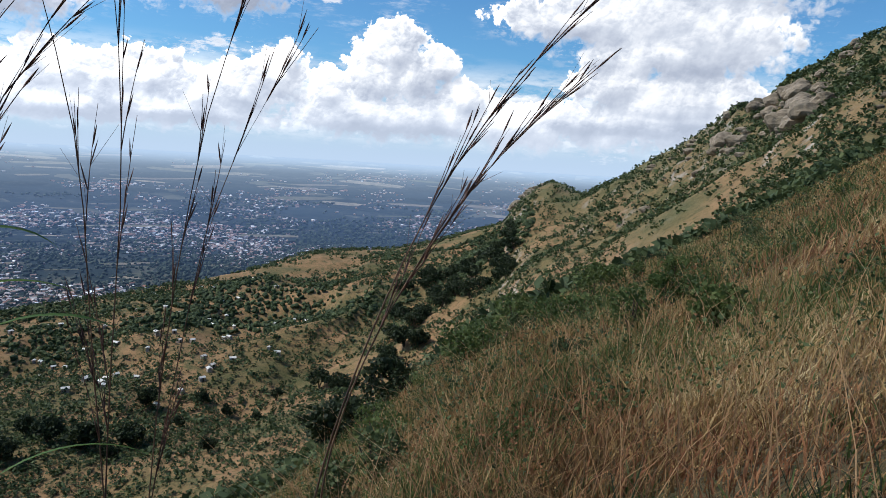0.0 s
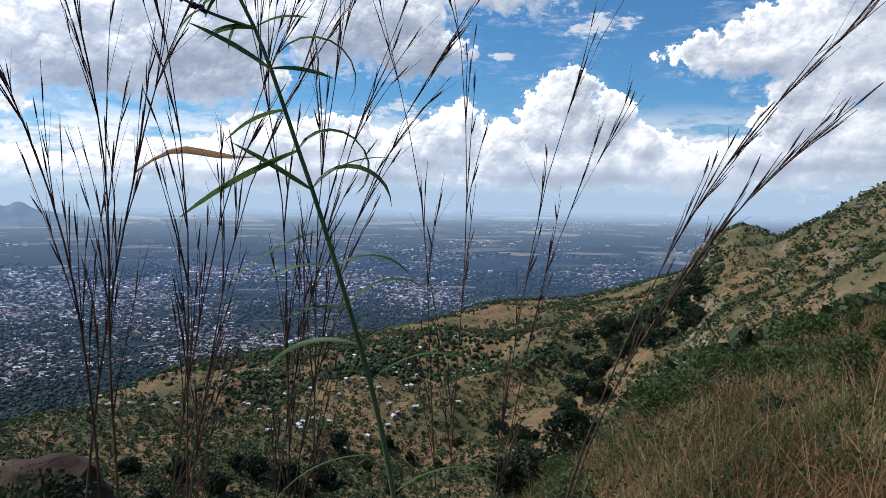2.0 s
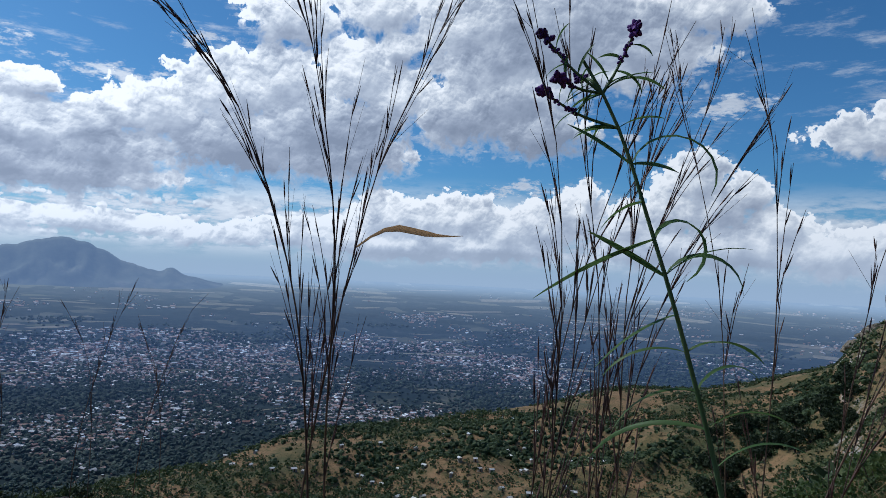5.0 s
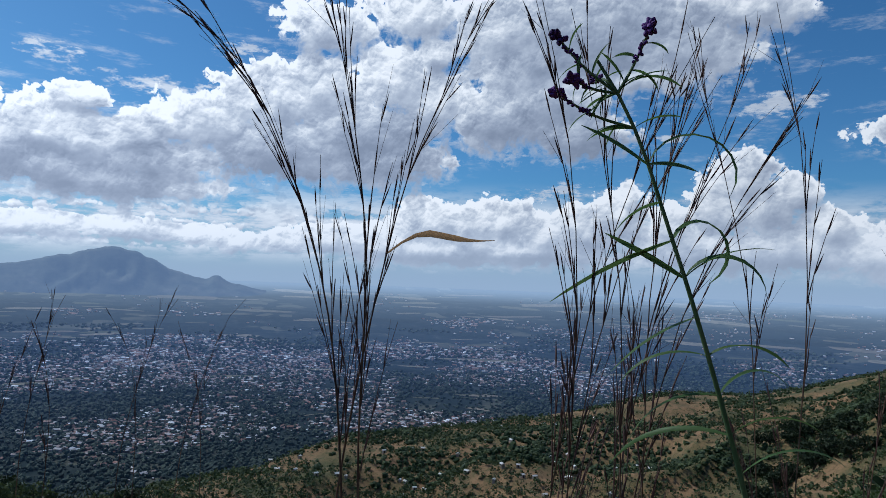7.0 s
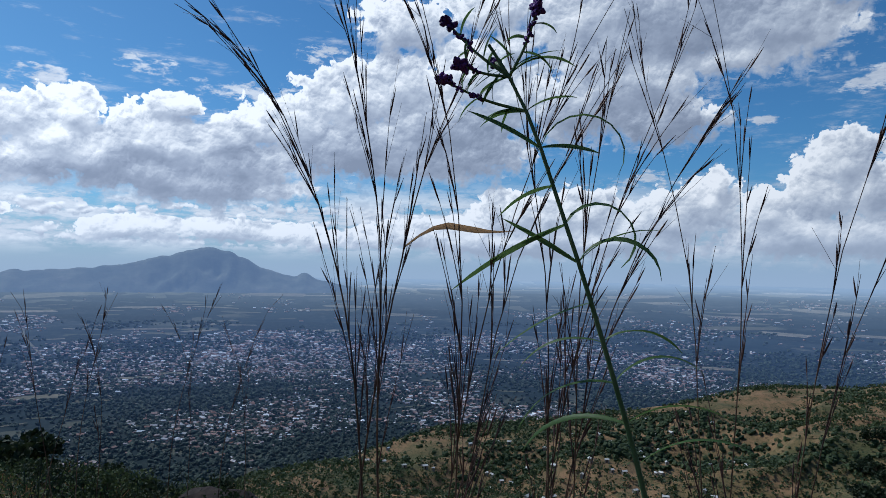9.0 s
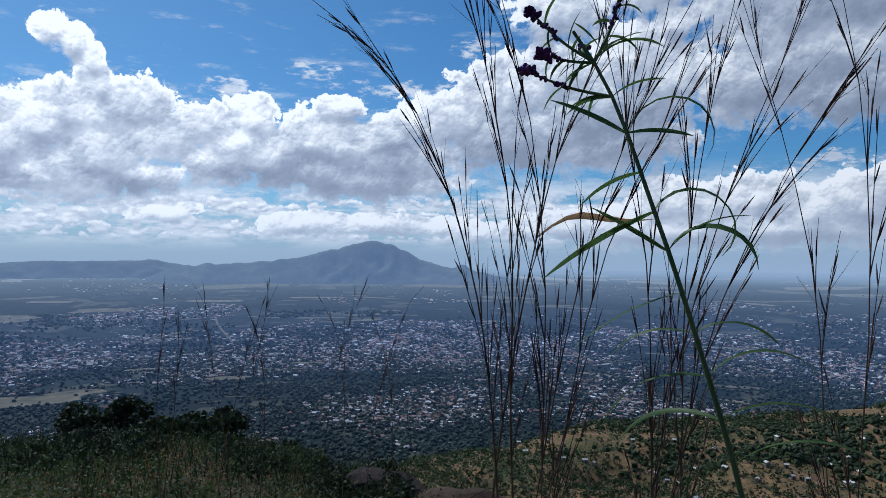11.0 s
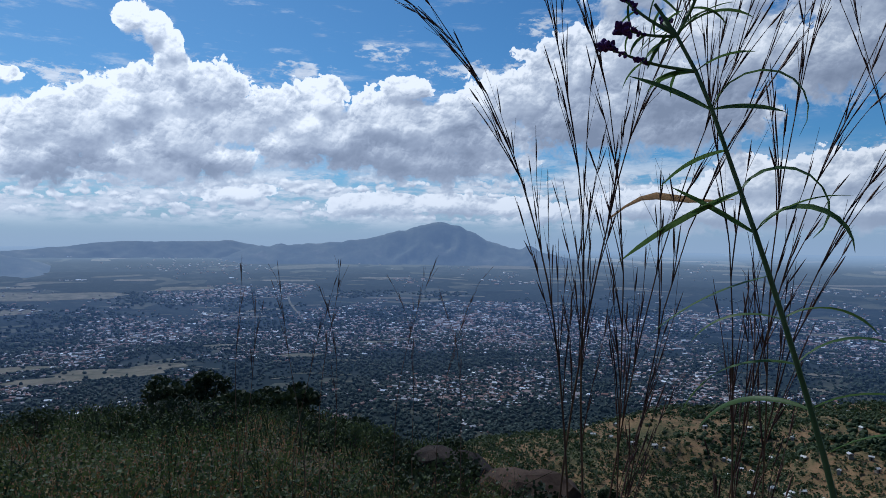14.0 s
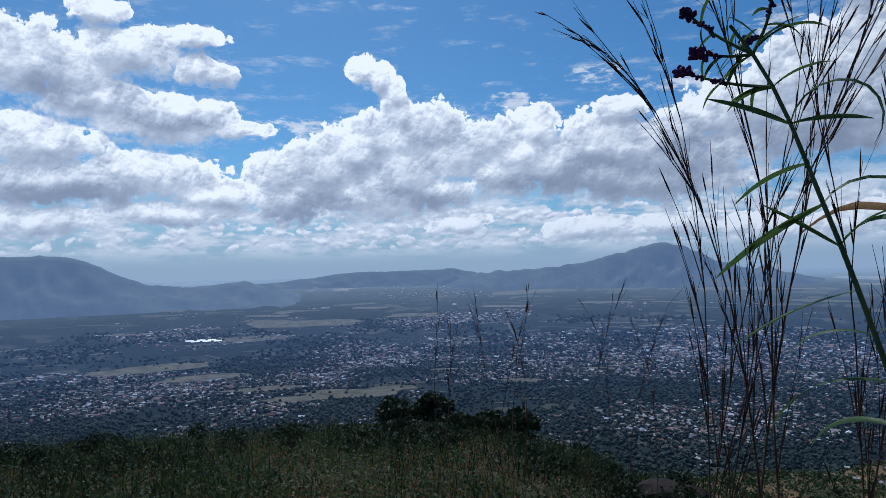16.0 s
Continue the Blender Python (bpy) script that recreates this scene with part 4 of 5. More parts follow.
# the long pale halls at the foot of the far shoulder
for k in range(6):
    hall = tagged(new("hall"), "long hall with a bright metal roof on the plain", "hall", "halls on the plain")
    hall.location = place([91.0 + 0.42 * k], [2870 + 25 * (k % 2)])[0]
    hall.rotation_euler = (0, 0, radians(92))
    L, D, H = 30.0, 12.0, 8.0
    v = [(x_, y_, z_) for z_ in (-2, H) for x_, y_ in ((-L / 2, -D), (L / 2, -D), (L / 2, D), (-L / 2, D))]
    part("wall", (v, [(0, 1, 5, 4), (1, 2, 6, 5), (2, 3, 7, 6), (3, 0, 4, 7), (4, 5, 6, 7)]), MAT_WALL, hall, smooth=False)
    v = [(-L / 2 - 1, -D - 1, H + 0.2), (L / 2 + 1, -D - 1, H + 0.2), (L / 2 + 1, 0, H + 4), (-L / 2 - 1, 0, H + 4), (L / 2 + 1, D + 1, H + 0.2), (-L / 2 - 1, D + 1, H + 0.2)]
    v += [(p_[0], p_[1], p_[2] + 0.3) for p_ in v]
    part("roof", (v, [(0, 1, 2, 3), (3, 2, 4, 5), (6, 9, 8, 7), (9, 11, 10, 8), (0, 6, 7, 1), (5, 4, 10, 11), (0, 3, 9, 6), (3, 5, 11, 9), (1, 7, 8, 2), (2, 8, 10, 4)]),
         MAT_WHITE, hall, "bright white metal roof", False)

# ---- scrub, trees and houses on the hills across the gully ----
a, r = spread(130000, -40, 66, 60, 1300, 0.55)
x, y = xy(a, r)
crest_here = np.interp(a, HILLS[:, 0], HILLS[:, 3])
grove = fbm(x, y, 0.012, 4, 41.0) + 0.35 * np.exp(-((a + 27) / 7) ** 2)
grove = grove + 0.12 * np.clip((a - 12) / 12, 0, 1) * np.clip((560 - r) / 150, 0, 1)
grove = grove + 0.55 * np.exp(-((a + 1.0) / 4.0) ** 2 - ((r - 430) / 90) ** 2) + 0.25 * np.clip((a - 10) / 10, 0, 1) * np.clip((400 - r) / 100, 0, 1)
grove = grove + 0.3 * np.exp(-((a - 41) / 7) ** 2) + 0.45 * np.exp(-((a + 27) / 3) ** 2 - ((r - 330) / 60) ** 2)
grove = 1.1 * grove + 0.3 * fbm(x, y, 0.05, 2, 44.0) + 0.22
keep = (r > np.interp(a, NEAR[:, 0], NEAR[:, 2]) * 1.1) & (r < crest_here * 1.04) & (rnd.uniform(-0.1, 1.0, len(a)) < grove)
a, r = a[keep][:52000], r[keep][:52000]
a2, r2_ = spread(40000, -8, 48, 480, 1150, 0.8)
x2, y2 = xy(a2, r2_)
ok = (r2_ < np.interp(a2, HILLS[:, 0], HILLS[:, 3]) * 1.03) & (rnd.uniform(-0.15, 0.8, len(a2)) < fbm(x2, y2, 0.016, 4, 47.0))
crowns_a, crowns_r = a2[ok], r2_[ok]
a3, r3_ = spread(18000, -40, 48, 40, 360, 0.75)
x3, y3 = xy(a3, r3_)
ok = (r3_ > np.interp(a3, NEAR[:, 0], NEAR[:, 2]) * 1.1) & (rnd.uniform(-0.5, 0.5, len(a3)) < fbm(x3, y3, 0.03, 3, 49.0) + 0.15)
a, r = np.concatenate([a, a3[ok]]), np.concatenate([r, r3_[ok]])
n = len(a)
rad = rnd.uniform(0.4, 1.45, n) * (0.7 + np.clip(r / 400, 0, 2))
per = 8
mid = place(a, r, rad * 0.7)
pos = np.repeat(mid, per, 0) + unit(n * per) * np.repeat(rad, per)[:, None] * rnd.uniform(0.25, 1, (n * per, 1)) * np.array([1, 1, 0.85])
crown_rad = rnd.uniform(1.0, 2.8, len(crowns_a))
stuff("hill_trees", lumps(place(crowns_a, crowns_r, crown_rad * 0.5), crown_rad, 0.9), [MAT_SCRUB], "small round trees dotted over the brown hills", "trees")
stuff("hill_scrub", cards(pos, np.repeat(rad, per) * rnd.uniform(0.3, 0.55, n * per), 0.3), [MAT_SCRUB], "scattered bushes and small trees on dry brown hills", "bushes")


def house(at, turn, length, depth, high):
    """A small village house with wall, roof and door."""
    root = tagged(new("house"), "small mud-walled house with a pale iron roof", "house", "houses of the hill village")
    root.matrix_world = Matrix.Translation(at) @ Matrix.Rotation(turn, 4, "Z")
    bm = bmesh.new()
    bmesh.ops.create_cube(bm, size=1, matrix=Matrix.Translation((0, 0, high / 2 - 0.5)) @ Matrix.Diagonal((length, depth, high + 1, 1)))
    me = bpy.data.meshes.new("wall")
    bm.to_mesh(me)
    bm.free()
    me.materials.append(MAT_WALL)
    new("wall", me).parent = root
    L, D, k = length * 0.56, depth * 0.6, high + depth * 0.28
    v = [(-L, -D, high - 0.1), (L, -D, high - 0.1), (L, 0, k), (-L, 0, k), (L, D, high - 0.1), (-L, D, high - 0.1)]
    v += [(p[0], p[1], p[2] + 0.12) for p in v]
    f = [(0, 1, 2, 3), (3, 2, 4, 5), (6, 9, 8, 7), (9, 11, 10, 8), (0, 6, 7, 1), (5, 4, 10, 11), (0, 3, 9, 6), (3, 5, 11, 9), (1, 7, 8, 2), (2, 8, 10, 4)]
    part("roof", (v, f), MAT_PALE, root, "pale corrugated iron roof", False)
    d = [(-0.45, -depth / 2 - 0.03, 0), (0.45, -depth / 2 - 0.03, 0), (0.45, -depth / 2 - 0.03, 2), (-0.45, -depth / 2 - 0.03, 2)]
    part("door", (d + [(p[0], p[1] + 0.06, p[2]) for p in d], [(0, 1, 2, 3), (1, 5, 6, 2), (4, 0, 3, 7), (3, 2, 6, 7), (5, 4, 7, 6)]), MAT_DOOR, root, "dark wooden door", False)
    return root


def village(n, a0, a1, r0, r1):
    for _ in range(n):
        ha, hr = rnd.uniform(a0, a1), rnd.uniform(r0, r1)
        p = place([ha], [hr])[0]
        s = rnd.uniform(2.4, 3.9)
        house(Vector(p), rnd.uniform(0, 3.1), s, s * 0.7, rnd.uniform(1.9, 2.3))


village(30, 12, 32, 360, 520)
village(20, 20, 46, 430, 580)
village(14, 6, 26, 520, 700)

# ---- near slope: grass and herbs ----
def sward(name, n, mat, label, h0, h1, w0, seed, cut, green=0.0):
    """Grass over the near slope; green: how much it prefers the shoulder to the left of the view's start."""
    a = np.concatenate([rnd.uniform(-45, 20, n * 2), rnd.uniform(20, 116, n)])
    r = 1.7 * (72 / 1.7) ** rnd.uniform(0, 1, len(a)) ** 0.8
    x, y = xy(a, r)
    tuft = fbm(x, y, 0.5, 3, seed) + 0.5 * fbm(x, y, 2.2, 2, seed + 3) + green * np.clip((a - 8) / 20, 0, 1)
    keep = (r < np.interp(a, NEAR[:, 0], NEAR[:, 2]) * 1.25) & (tuft > cut + rnd.uniform(-0.35, 0.35, len(a)))
    a, r, tuft = a[keep], r[keep], np.clip(tuft[keep], -0.6, 0.6)
    m = len(a)
    h = rnd.uniform(h0, h1, m) * (1 + 0.5 * tuft) * np.clip(0.20 + r / 18, 0.28, 1)
    wid = w0 * (1 + r / 8) * rnd.uniform(0.6, 1.8, m)
    k = rnd.normal(0, 0.5, (m, 3)) + np.array([0.15, -0.05, 0])
    k[:, 2] = 0
    return stuff(name, blades(place(a, r, -0.02), h, wid, k), [mat], label, "grass")


def weeds(name, n, mat, label, seed, size, more=0.0, shoulder=0.35):
    """Low leafy weeds: little upright sprays of leaves among the grass."""
    a = rnd.uniform(-45, 116, n)
    r = 2.6 * (60 / 2.6) ** rnd.uniform(0, 1, n) ** 0.75
    x, y = xy(a, r)
    keep = (r < np.interp(a, NEAR[:, 0], NEAR[:, 2]) * 1.2) & (fbm(x, y, 0.4, 3, seed) + more + shoulder * np.clip((a - 8) / 20, 0, 1) > rnd.uniform(-0.1, 0.5, n))
    a, r = a[keep], r[keep]
    m, per = len(a), 9
    foot = np.repeat(place(a, r), per, 0)
    high = np.repeat(rnd.uniform(0.2, 0.8, m), per) * rnd.uniform(0.3, 1.1, m * per)
    foot = foot + rnd.normal(0, 0.07, (m * per, 3)) * np.array([1, 1, 0]) * (1 + np.repeat(r, per)[:, None] / 12)
    foot[:, 2] += high
    return stuff(name, cards(foot, size * rnd.uniform(0.6, 1.4, m * per) * (1 + np.repeat(r, per) / 14), 0.2), [mat], label, "weeds")


sward("dry_grass", 90000, MAT_DRY, "dense straw-brown and reddish dry grass on the slope", 0.10, 0.5, 0.006, 51.0, -0.20, -0.7)
sward("russet_grass", 14000, MAT_RUSSET, "reddish brown dry grass in patches", 0.12, 0.5, 0.007, 71.0, 0.0, 0.22)
sward("green_grass", 44000, MAT_GREEN, "tufts of green grass between the dry stalks", 0.15, 0.55, 0.007, 61.0, 0.16, 0.12)
# the dark leaf colour here stands in for cloud shade on the shoulder
sward("dark_grass", 22000, MAT_BUSH, "coarse green grass and herbs on the shoulder, coloured dark for cloud shade", 0.3, 0.9, 0.008, 66.0, 0.95, 0.9)
weeds("low_weeds", 16000, MAT_SCRUB, "low dark leafy weeds among the grass", 81.0, 0.016)
weeds("dry_weeds", 12000, MAT_RUSSET, "withered brown leafy weeds among the grass", 91.0, 0.009, 0.0, -0.1)
weeds("seeding_grass", 16000, MAT_DRY, "pale seed heads and dead leaves over the dry grass", 96.0, 0.0045, 0.25, -0.7)
weeds("leafy_weeds", 14000, MAT_GREEN, "yellow-green leafy weeds among the dry grass", 101.0, 0.013, 0.05)


def straws(n):
    """Bent pale straws that stick out of the grass at all angles."""
    a, r = spread(n, -45, 40, 2.2, 26, 0.8)
    keep = r < np.interp(a, NEAR[:, 0], NEAR[:, 2])
    a, r = a[keep], r[keep]
    m = len(a)
    k = rnd.normal(0, 1.1, (m, 3)) * np.array([1, 1, 0])
    return stuff("loose_straws", blades(place(a, r, 0.05), rnd.uniform(0.3, 0.95, m), 0.004 + 0.0006 * r, k), [MAT_STRAW], "pale bent straws sticking out of the grass", "grass")


straws(2600)


def weed_stalk(az_, dist, high, seed):
    """A withered weed: a thin reddish stem with short side twigs and pale husks."""
    g = np.random.RandomState(seed)
    root = tagged(new("weed_stalk"), "withered reddish weed stalk with pale dry husk spray", "weed", "withered weeds on the shoulder")
    root.location = place([az_], [dist])[0]
    u = np.linspace(0, 1, 8)
    lean = g.normal(0, 0.12, 2)
    path = np.stack([lean[0] * u ** 1.5 + 0.01 * np.sin(u * 9), lean[1] * u ** 1.5, high * u - 0.03], -1)
    part("stem", tube(path, np.linspace(0.005, 0.0015, 8) * (0.6 + dist * 0.1)), MAT_RUSSET, root)
    twigs, husks = [], []
    for k in range(9):
        e = g.uniform(0.4, 1.0)
        p0 = along(path, e)
        d = np.array([g.normal(0, 0.5), g.normal(0, 0.5), g.uniform(0.5, 1.0)]) * g.uniform(0.06, 0.16) * high
        twigs.append(tube(np.stack([p0, p0 + d * 0.5 + (0, 0, -0.01), p0 + d]), np.array((0.0016, 0.0012, 0.0008)) * (0.6 + dist * 0.12), 4))
        husks.append(p0[None] + d[None] * g.uniform(0.4, 1.1, (4, 1)) + g.normal(0, 0.012, (4, 3)))
    tagged(part("twig_spray", joined(twigs), MAT_RUSSET, root), kind="stuff")
    tagged(part("husk_spray", cards(np.vstack(husks), 0.009 * (0.7 + dist * 0.1)), MAT_DRY, root, "pale dry husks", False), kind="stuff")
    return root


for k in range(46):
    weed_stalk(rnd.uniform(53, 78) if k < 34 else rnd.uniform(78, 104), rnd.uniform(3.0, 8.5), rnd.uniform(0.35, 0.85), 300 + k)


def bush(az_, dist, wide, high, label, name="bush", mat=None, leaf=0.07, count=1400):
    """A rounded bush: stems fanning out and a crown of many small leaves."""
    root = tagged(new(name), label, "bush")
    p = place([az_], [dist])[0]
    root.location = p
    for k in range(5):
        t = rnd.uniform(0, 6.28)
        o = rnd.uniform(0.2, 0.6) * wide / 2
        path = np.stack([np.linspace(0, math.cos(t) * o, 4), np.linspace(0, math.sin(t) * o, 4), np.linspace(-0.1, high * 0.7, 4)], -1)
        part("stem", tube(path, np.linspace(0.03, 0.012, 4) * high), MAT_BARK, root)
    knots = unit(16) * np.array([wide * 0.32, wide * 0.32, high * 0.26]) + np.array([0, 0, high * 0.6])
    c = knots[rnd.randint(0, 16, count)] + unit(count) * rnd.uniform(0.2, 1, (count, 1)) ** 0.5 * np.array([wide * 0.2, wide * 0.2, high * 0.2])
    part("crown", cards(c, rnd.uniform(0.6, 1.3, count) * leaf * max(1, wide / 1.6)), mat or MAT_BUSH, root, smooth=False)
    return root


for b in ((76.3, 29, 2.0, 1.7), (73.2, 29, 1.9, 1.75), (67.0, 27, 2.6, 1.4), (70.5, 25, 2.2, 1.0), (61.5, 24, 1.8, 0.8)):
    bush(*b, "dark dense evergreen bush on the brow of the slope")
for b in ((7.9, 30, 3.2, 2.6), (3.4, 32, 3.0, 2.6), (5.5, 27, 2.2, 1.4)):
    bush(*b, "dark leafy bush below the brow of the slope")
for b in ((-3.5, 17, 1.9, 1.3), (-8, 22, 2.4, 1.5), (-14, 26, 2.4, 1.5), (-24, 9, 0.9, 0.55), (-20, 14, 1.2, 0.8)):
    bush(*b, "light green leafy shrub in dry grass", "shrub", MAT_GREEN, 0.045, 900)
for b in ((43.5, 12.0, 1.3, 0.8), (46.0, 11.0, 1.5, 0.9), (57.5, 13.0, 1.4, 0.8), (40.5, 12.5, 1.1, 0.7)):
    bush(*b, "low dark shrub on the edge of the slope", "shrub", MAT_BUSH, 0.05, 900)
for k in range(70):
    ba = rnd.uniform(52, 108)
    br_ = np.interp(ba, NEAR[:, 0], NEAR[:, 2]) * rnd.uniform(0.55, 1.02)
    bush(ba, br_, rnd.uniform(0.8, 1.8), rnd.uniform(0.5, 1.1), "low dark green shrub among weeds", "shrub", MAT_BUSH if k % 5 else MAT_SCRUB, 0.05, 420)
for k in range(34):
    ba = rnd.uniform(-32, 8)
    br_ = np.interp(ba, NEAR[:, 0], NEAR[:, 2]) * rnd.uniform(0.25, 1.0)
    bush(ba, br_, rnd.uniform(0.6, 1.9), rnd.uniform(0.4, 1.1), "straggling shrub with small yellow-green leaves", "shrub", MAT_GREEN if k % 2 else MAT_SCRUB, 0.04, 700)
for b in ((23.5, 366, 12, 10), (19.2, 366, 8, 9), (24.7, 315, 13, 10), (28.0, 315, 17, 12), (30.5, 322, 14, 11), (33.5, 310, 13, 10), (26.2, 300, 10, 8), (18.7, 287, 8, 7), (17.3, 352, 6, 7),
          (8.2, 368, 15, 11), (9.6, 378, 13, 11), (7.0, 352, 12, 9), (3.8, 366, 15, 11), (2.4, 378, 16, 12), (1.2, 372, 14, 11), (13.2, 366, 7, 7), (14.8, 340, 6, 5), (21.0, 330, 6, 6),
          (31.8, 335, 10, 9), (36.5, 330, 12, 10), (40.0, 340, 12, 9), (45.0, 300, 12, 9), (38.0, 300, 10, 8), (11.0, 300, 5, 5)):
    bush(*b, "dark round-crowned tree in the gully", "tree", MAT_BUSH, 0.085, 1300)
for k in range(52):
    bush(rnd.uniform(-6.5, 4.0), rnd.uniform(430, 560), rnd.uniform(10, 18), rnd.uniform(8, 12), "dark leafy tree of the grove in the hollow", "tree", MAT_BUSH, 0.085, 700)

def boulder(az_, dist, size, label, mat=None, name="boulder", group=""):
    """A weathered boulder half sunk in the slope."""
    bm = bmesh.new()
    bmesh.ops.create_icosphere(bm, subdivisions=3, radius=1)
    for v_ in bm.verts:
        k = 1 + 0.35 * noise.noise(v_.co * 1.3 + Vector((az_, 0, 0))) + 0.12 * noise.noise(v_.co * 4)
        v_.co = Vector((v_.co.x * k * size, v_.co.y * k * size * 0.8, v_.co.z * k * size * 0.6))
    me = bpy.data.meshes.new("boulder")
    bm.to_mesh(me)
    bm.free()
    me.materials.append(mat or MAT_ROCK)
    ob = tagged(new(name, me), label, "rock", group)
    ob.location = place([az_], [dist], size * 0.12)[0]
    return ob


boulder(52.8, 14.5, 1.15, "dark reddish-brown boulder on the brow", MAT_DARK_ROCK)
boulder(50.2, 14.8, 0.6, "dark weathered boulder among shrubs", MAT_DARK_ROCK)
boulder(46.4, 13.2, 1.15, "flat brown rock slab on the brow")
for k in range(60):
    ba = rnd.uniform(-35, -17)
    cr = np.interp(ba, HILLS[:, 0], HILLS[:, 3])
    boulder(ba, cr * rnd.uniform(0.55, 0.99), rnd.uniform(1.0, 3.6), "weathered grey-brown rock among scrub on the mountainside", MAT_SLAB, "rock_outcrop", "outcrops on the mountainside")
for k in range(26):
    ba = rnd.uniform(-29.5, -21.5)
    boulder(ba, np.interp(ba, HILLS[:, 0], HILLS[:, 3]) * rnd.uniform(0.62, 0.86), rnd.uniform(3.0, 7.5), "pale grey-brown rock face on the mountainside", MAT_SLAB, "rock_outcrop", "outcrops on the mountainside")
for k in range(14):
    boulder(rnd.uniform(-9.0, -6.2), rnd.uniform(1090, 1210), rnd.uniform(5, 12), "bare reddish-grey rock on the pointed knoll", MAT_SLAB, "rock_outcrop", "rock faces of the knoll")
boulder(-25, 12, 0.16, "small grey-brown stone in dry grass")

# ---- tall plants close to the viewer ----


def through_points(points, n):
    """A smooth curve through control points, evenly sampled along its length."""
    p = np.asarray(points, float)
    k = np.concatenate([[0], np.cumsum(np.linalg.norm(np.diff(p, axis=0), axis=1))])
    slope = np.diff(p, axis=0) / np.diff(k)[:, None]
    w0, w1 = np.diff(k)[1:, None], np.diff(k)[:-1, None]
    t = np.vstack([slope[:1], (slope[:-1] * w0 + slope[1:] * w1) / (w0 + w1), slope[-1:]])
    u = np.linspace(0, k[-1], n)
    i = np.clip(np.searchsorted(k, u, "right") - 1, 0, len(p) - 2)
    h = (k[i + 1] - k[i])[:, None]
    f = (u - k[i])[:, None] / h
    return ((2 * f**3 - 3 * f**2 + 1) * p[i] + (f**3 - 2 * f**2 + f) * h * t[i]
            + (-2 * f**3 + 3 * f**2) * p[i + 1] + (f**3 - f**2) * h * t[i + 1])


def stand(az_, dist):
    """Foot, rightward and forward directions of a plant at this azimuth and distance."""
    right = np.array([math.cos(radians(az_)), math.sin(radians(az_)), 0])
    return place([az_], [dist])[0], right, np.array([-right[1], right[0], 0])


UP = np.array([0, 0, 1.0])


def seed_branch(base, d, out, ln, dist, g):
    """One long thin branch of a seed head: hair-thin stem, dark spindle-shaped spikes and awns."""
    w_ = np.linspace(0, 1, 7)
    path = base[None] + ln * (d[None] * w_[:, None] + out[None] * (0.55 * w_ + 0.25 * w_ ** 2)[:, None])
    pieces = [tube(path, np.linspace(0.0010, 0.0004, 7) * dist, 4)]
    for e in np.arange(g.uniform(0.25, 0.5), 0.98, 0.07 * dist / ln):
        p0 = along(path, min(e, 0.97))
        t = d + out * (0.55 + 0.5 * e) + g.normal(0, 0.10, 3)
        t /= np.linalg.norm(t)
        size = g.uniform(0.028, 0.05) * dist
        pieces.append(tube(p0[None] + t[None] * (np.array([0, 0.3, 0.7, 1.0]) * size)[:, None], np.array([0.0004, 0.0014, 0.0011, 0.0002]) * dist * g.uniform(0.7, 1.15), 4))
        if g.uniform() < 0.5:
            t2 = t + g.normal(0, 0.22, 3)
            pieces.append(tube(p0[None] + t2[None] * (np.array([0, 0.5, 1.0]) * size * 1.5)[:, None], np.array([0.0004, 0.0003, 0.0002]) * dist, 4))
    return pieces


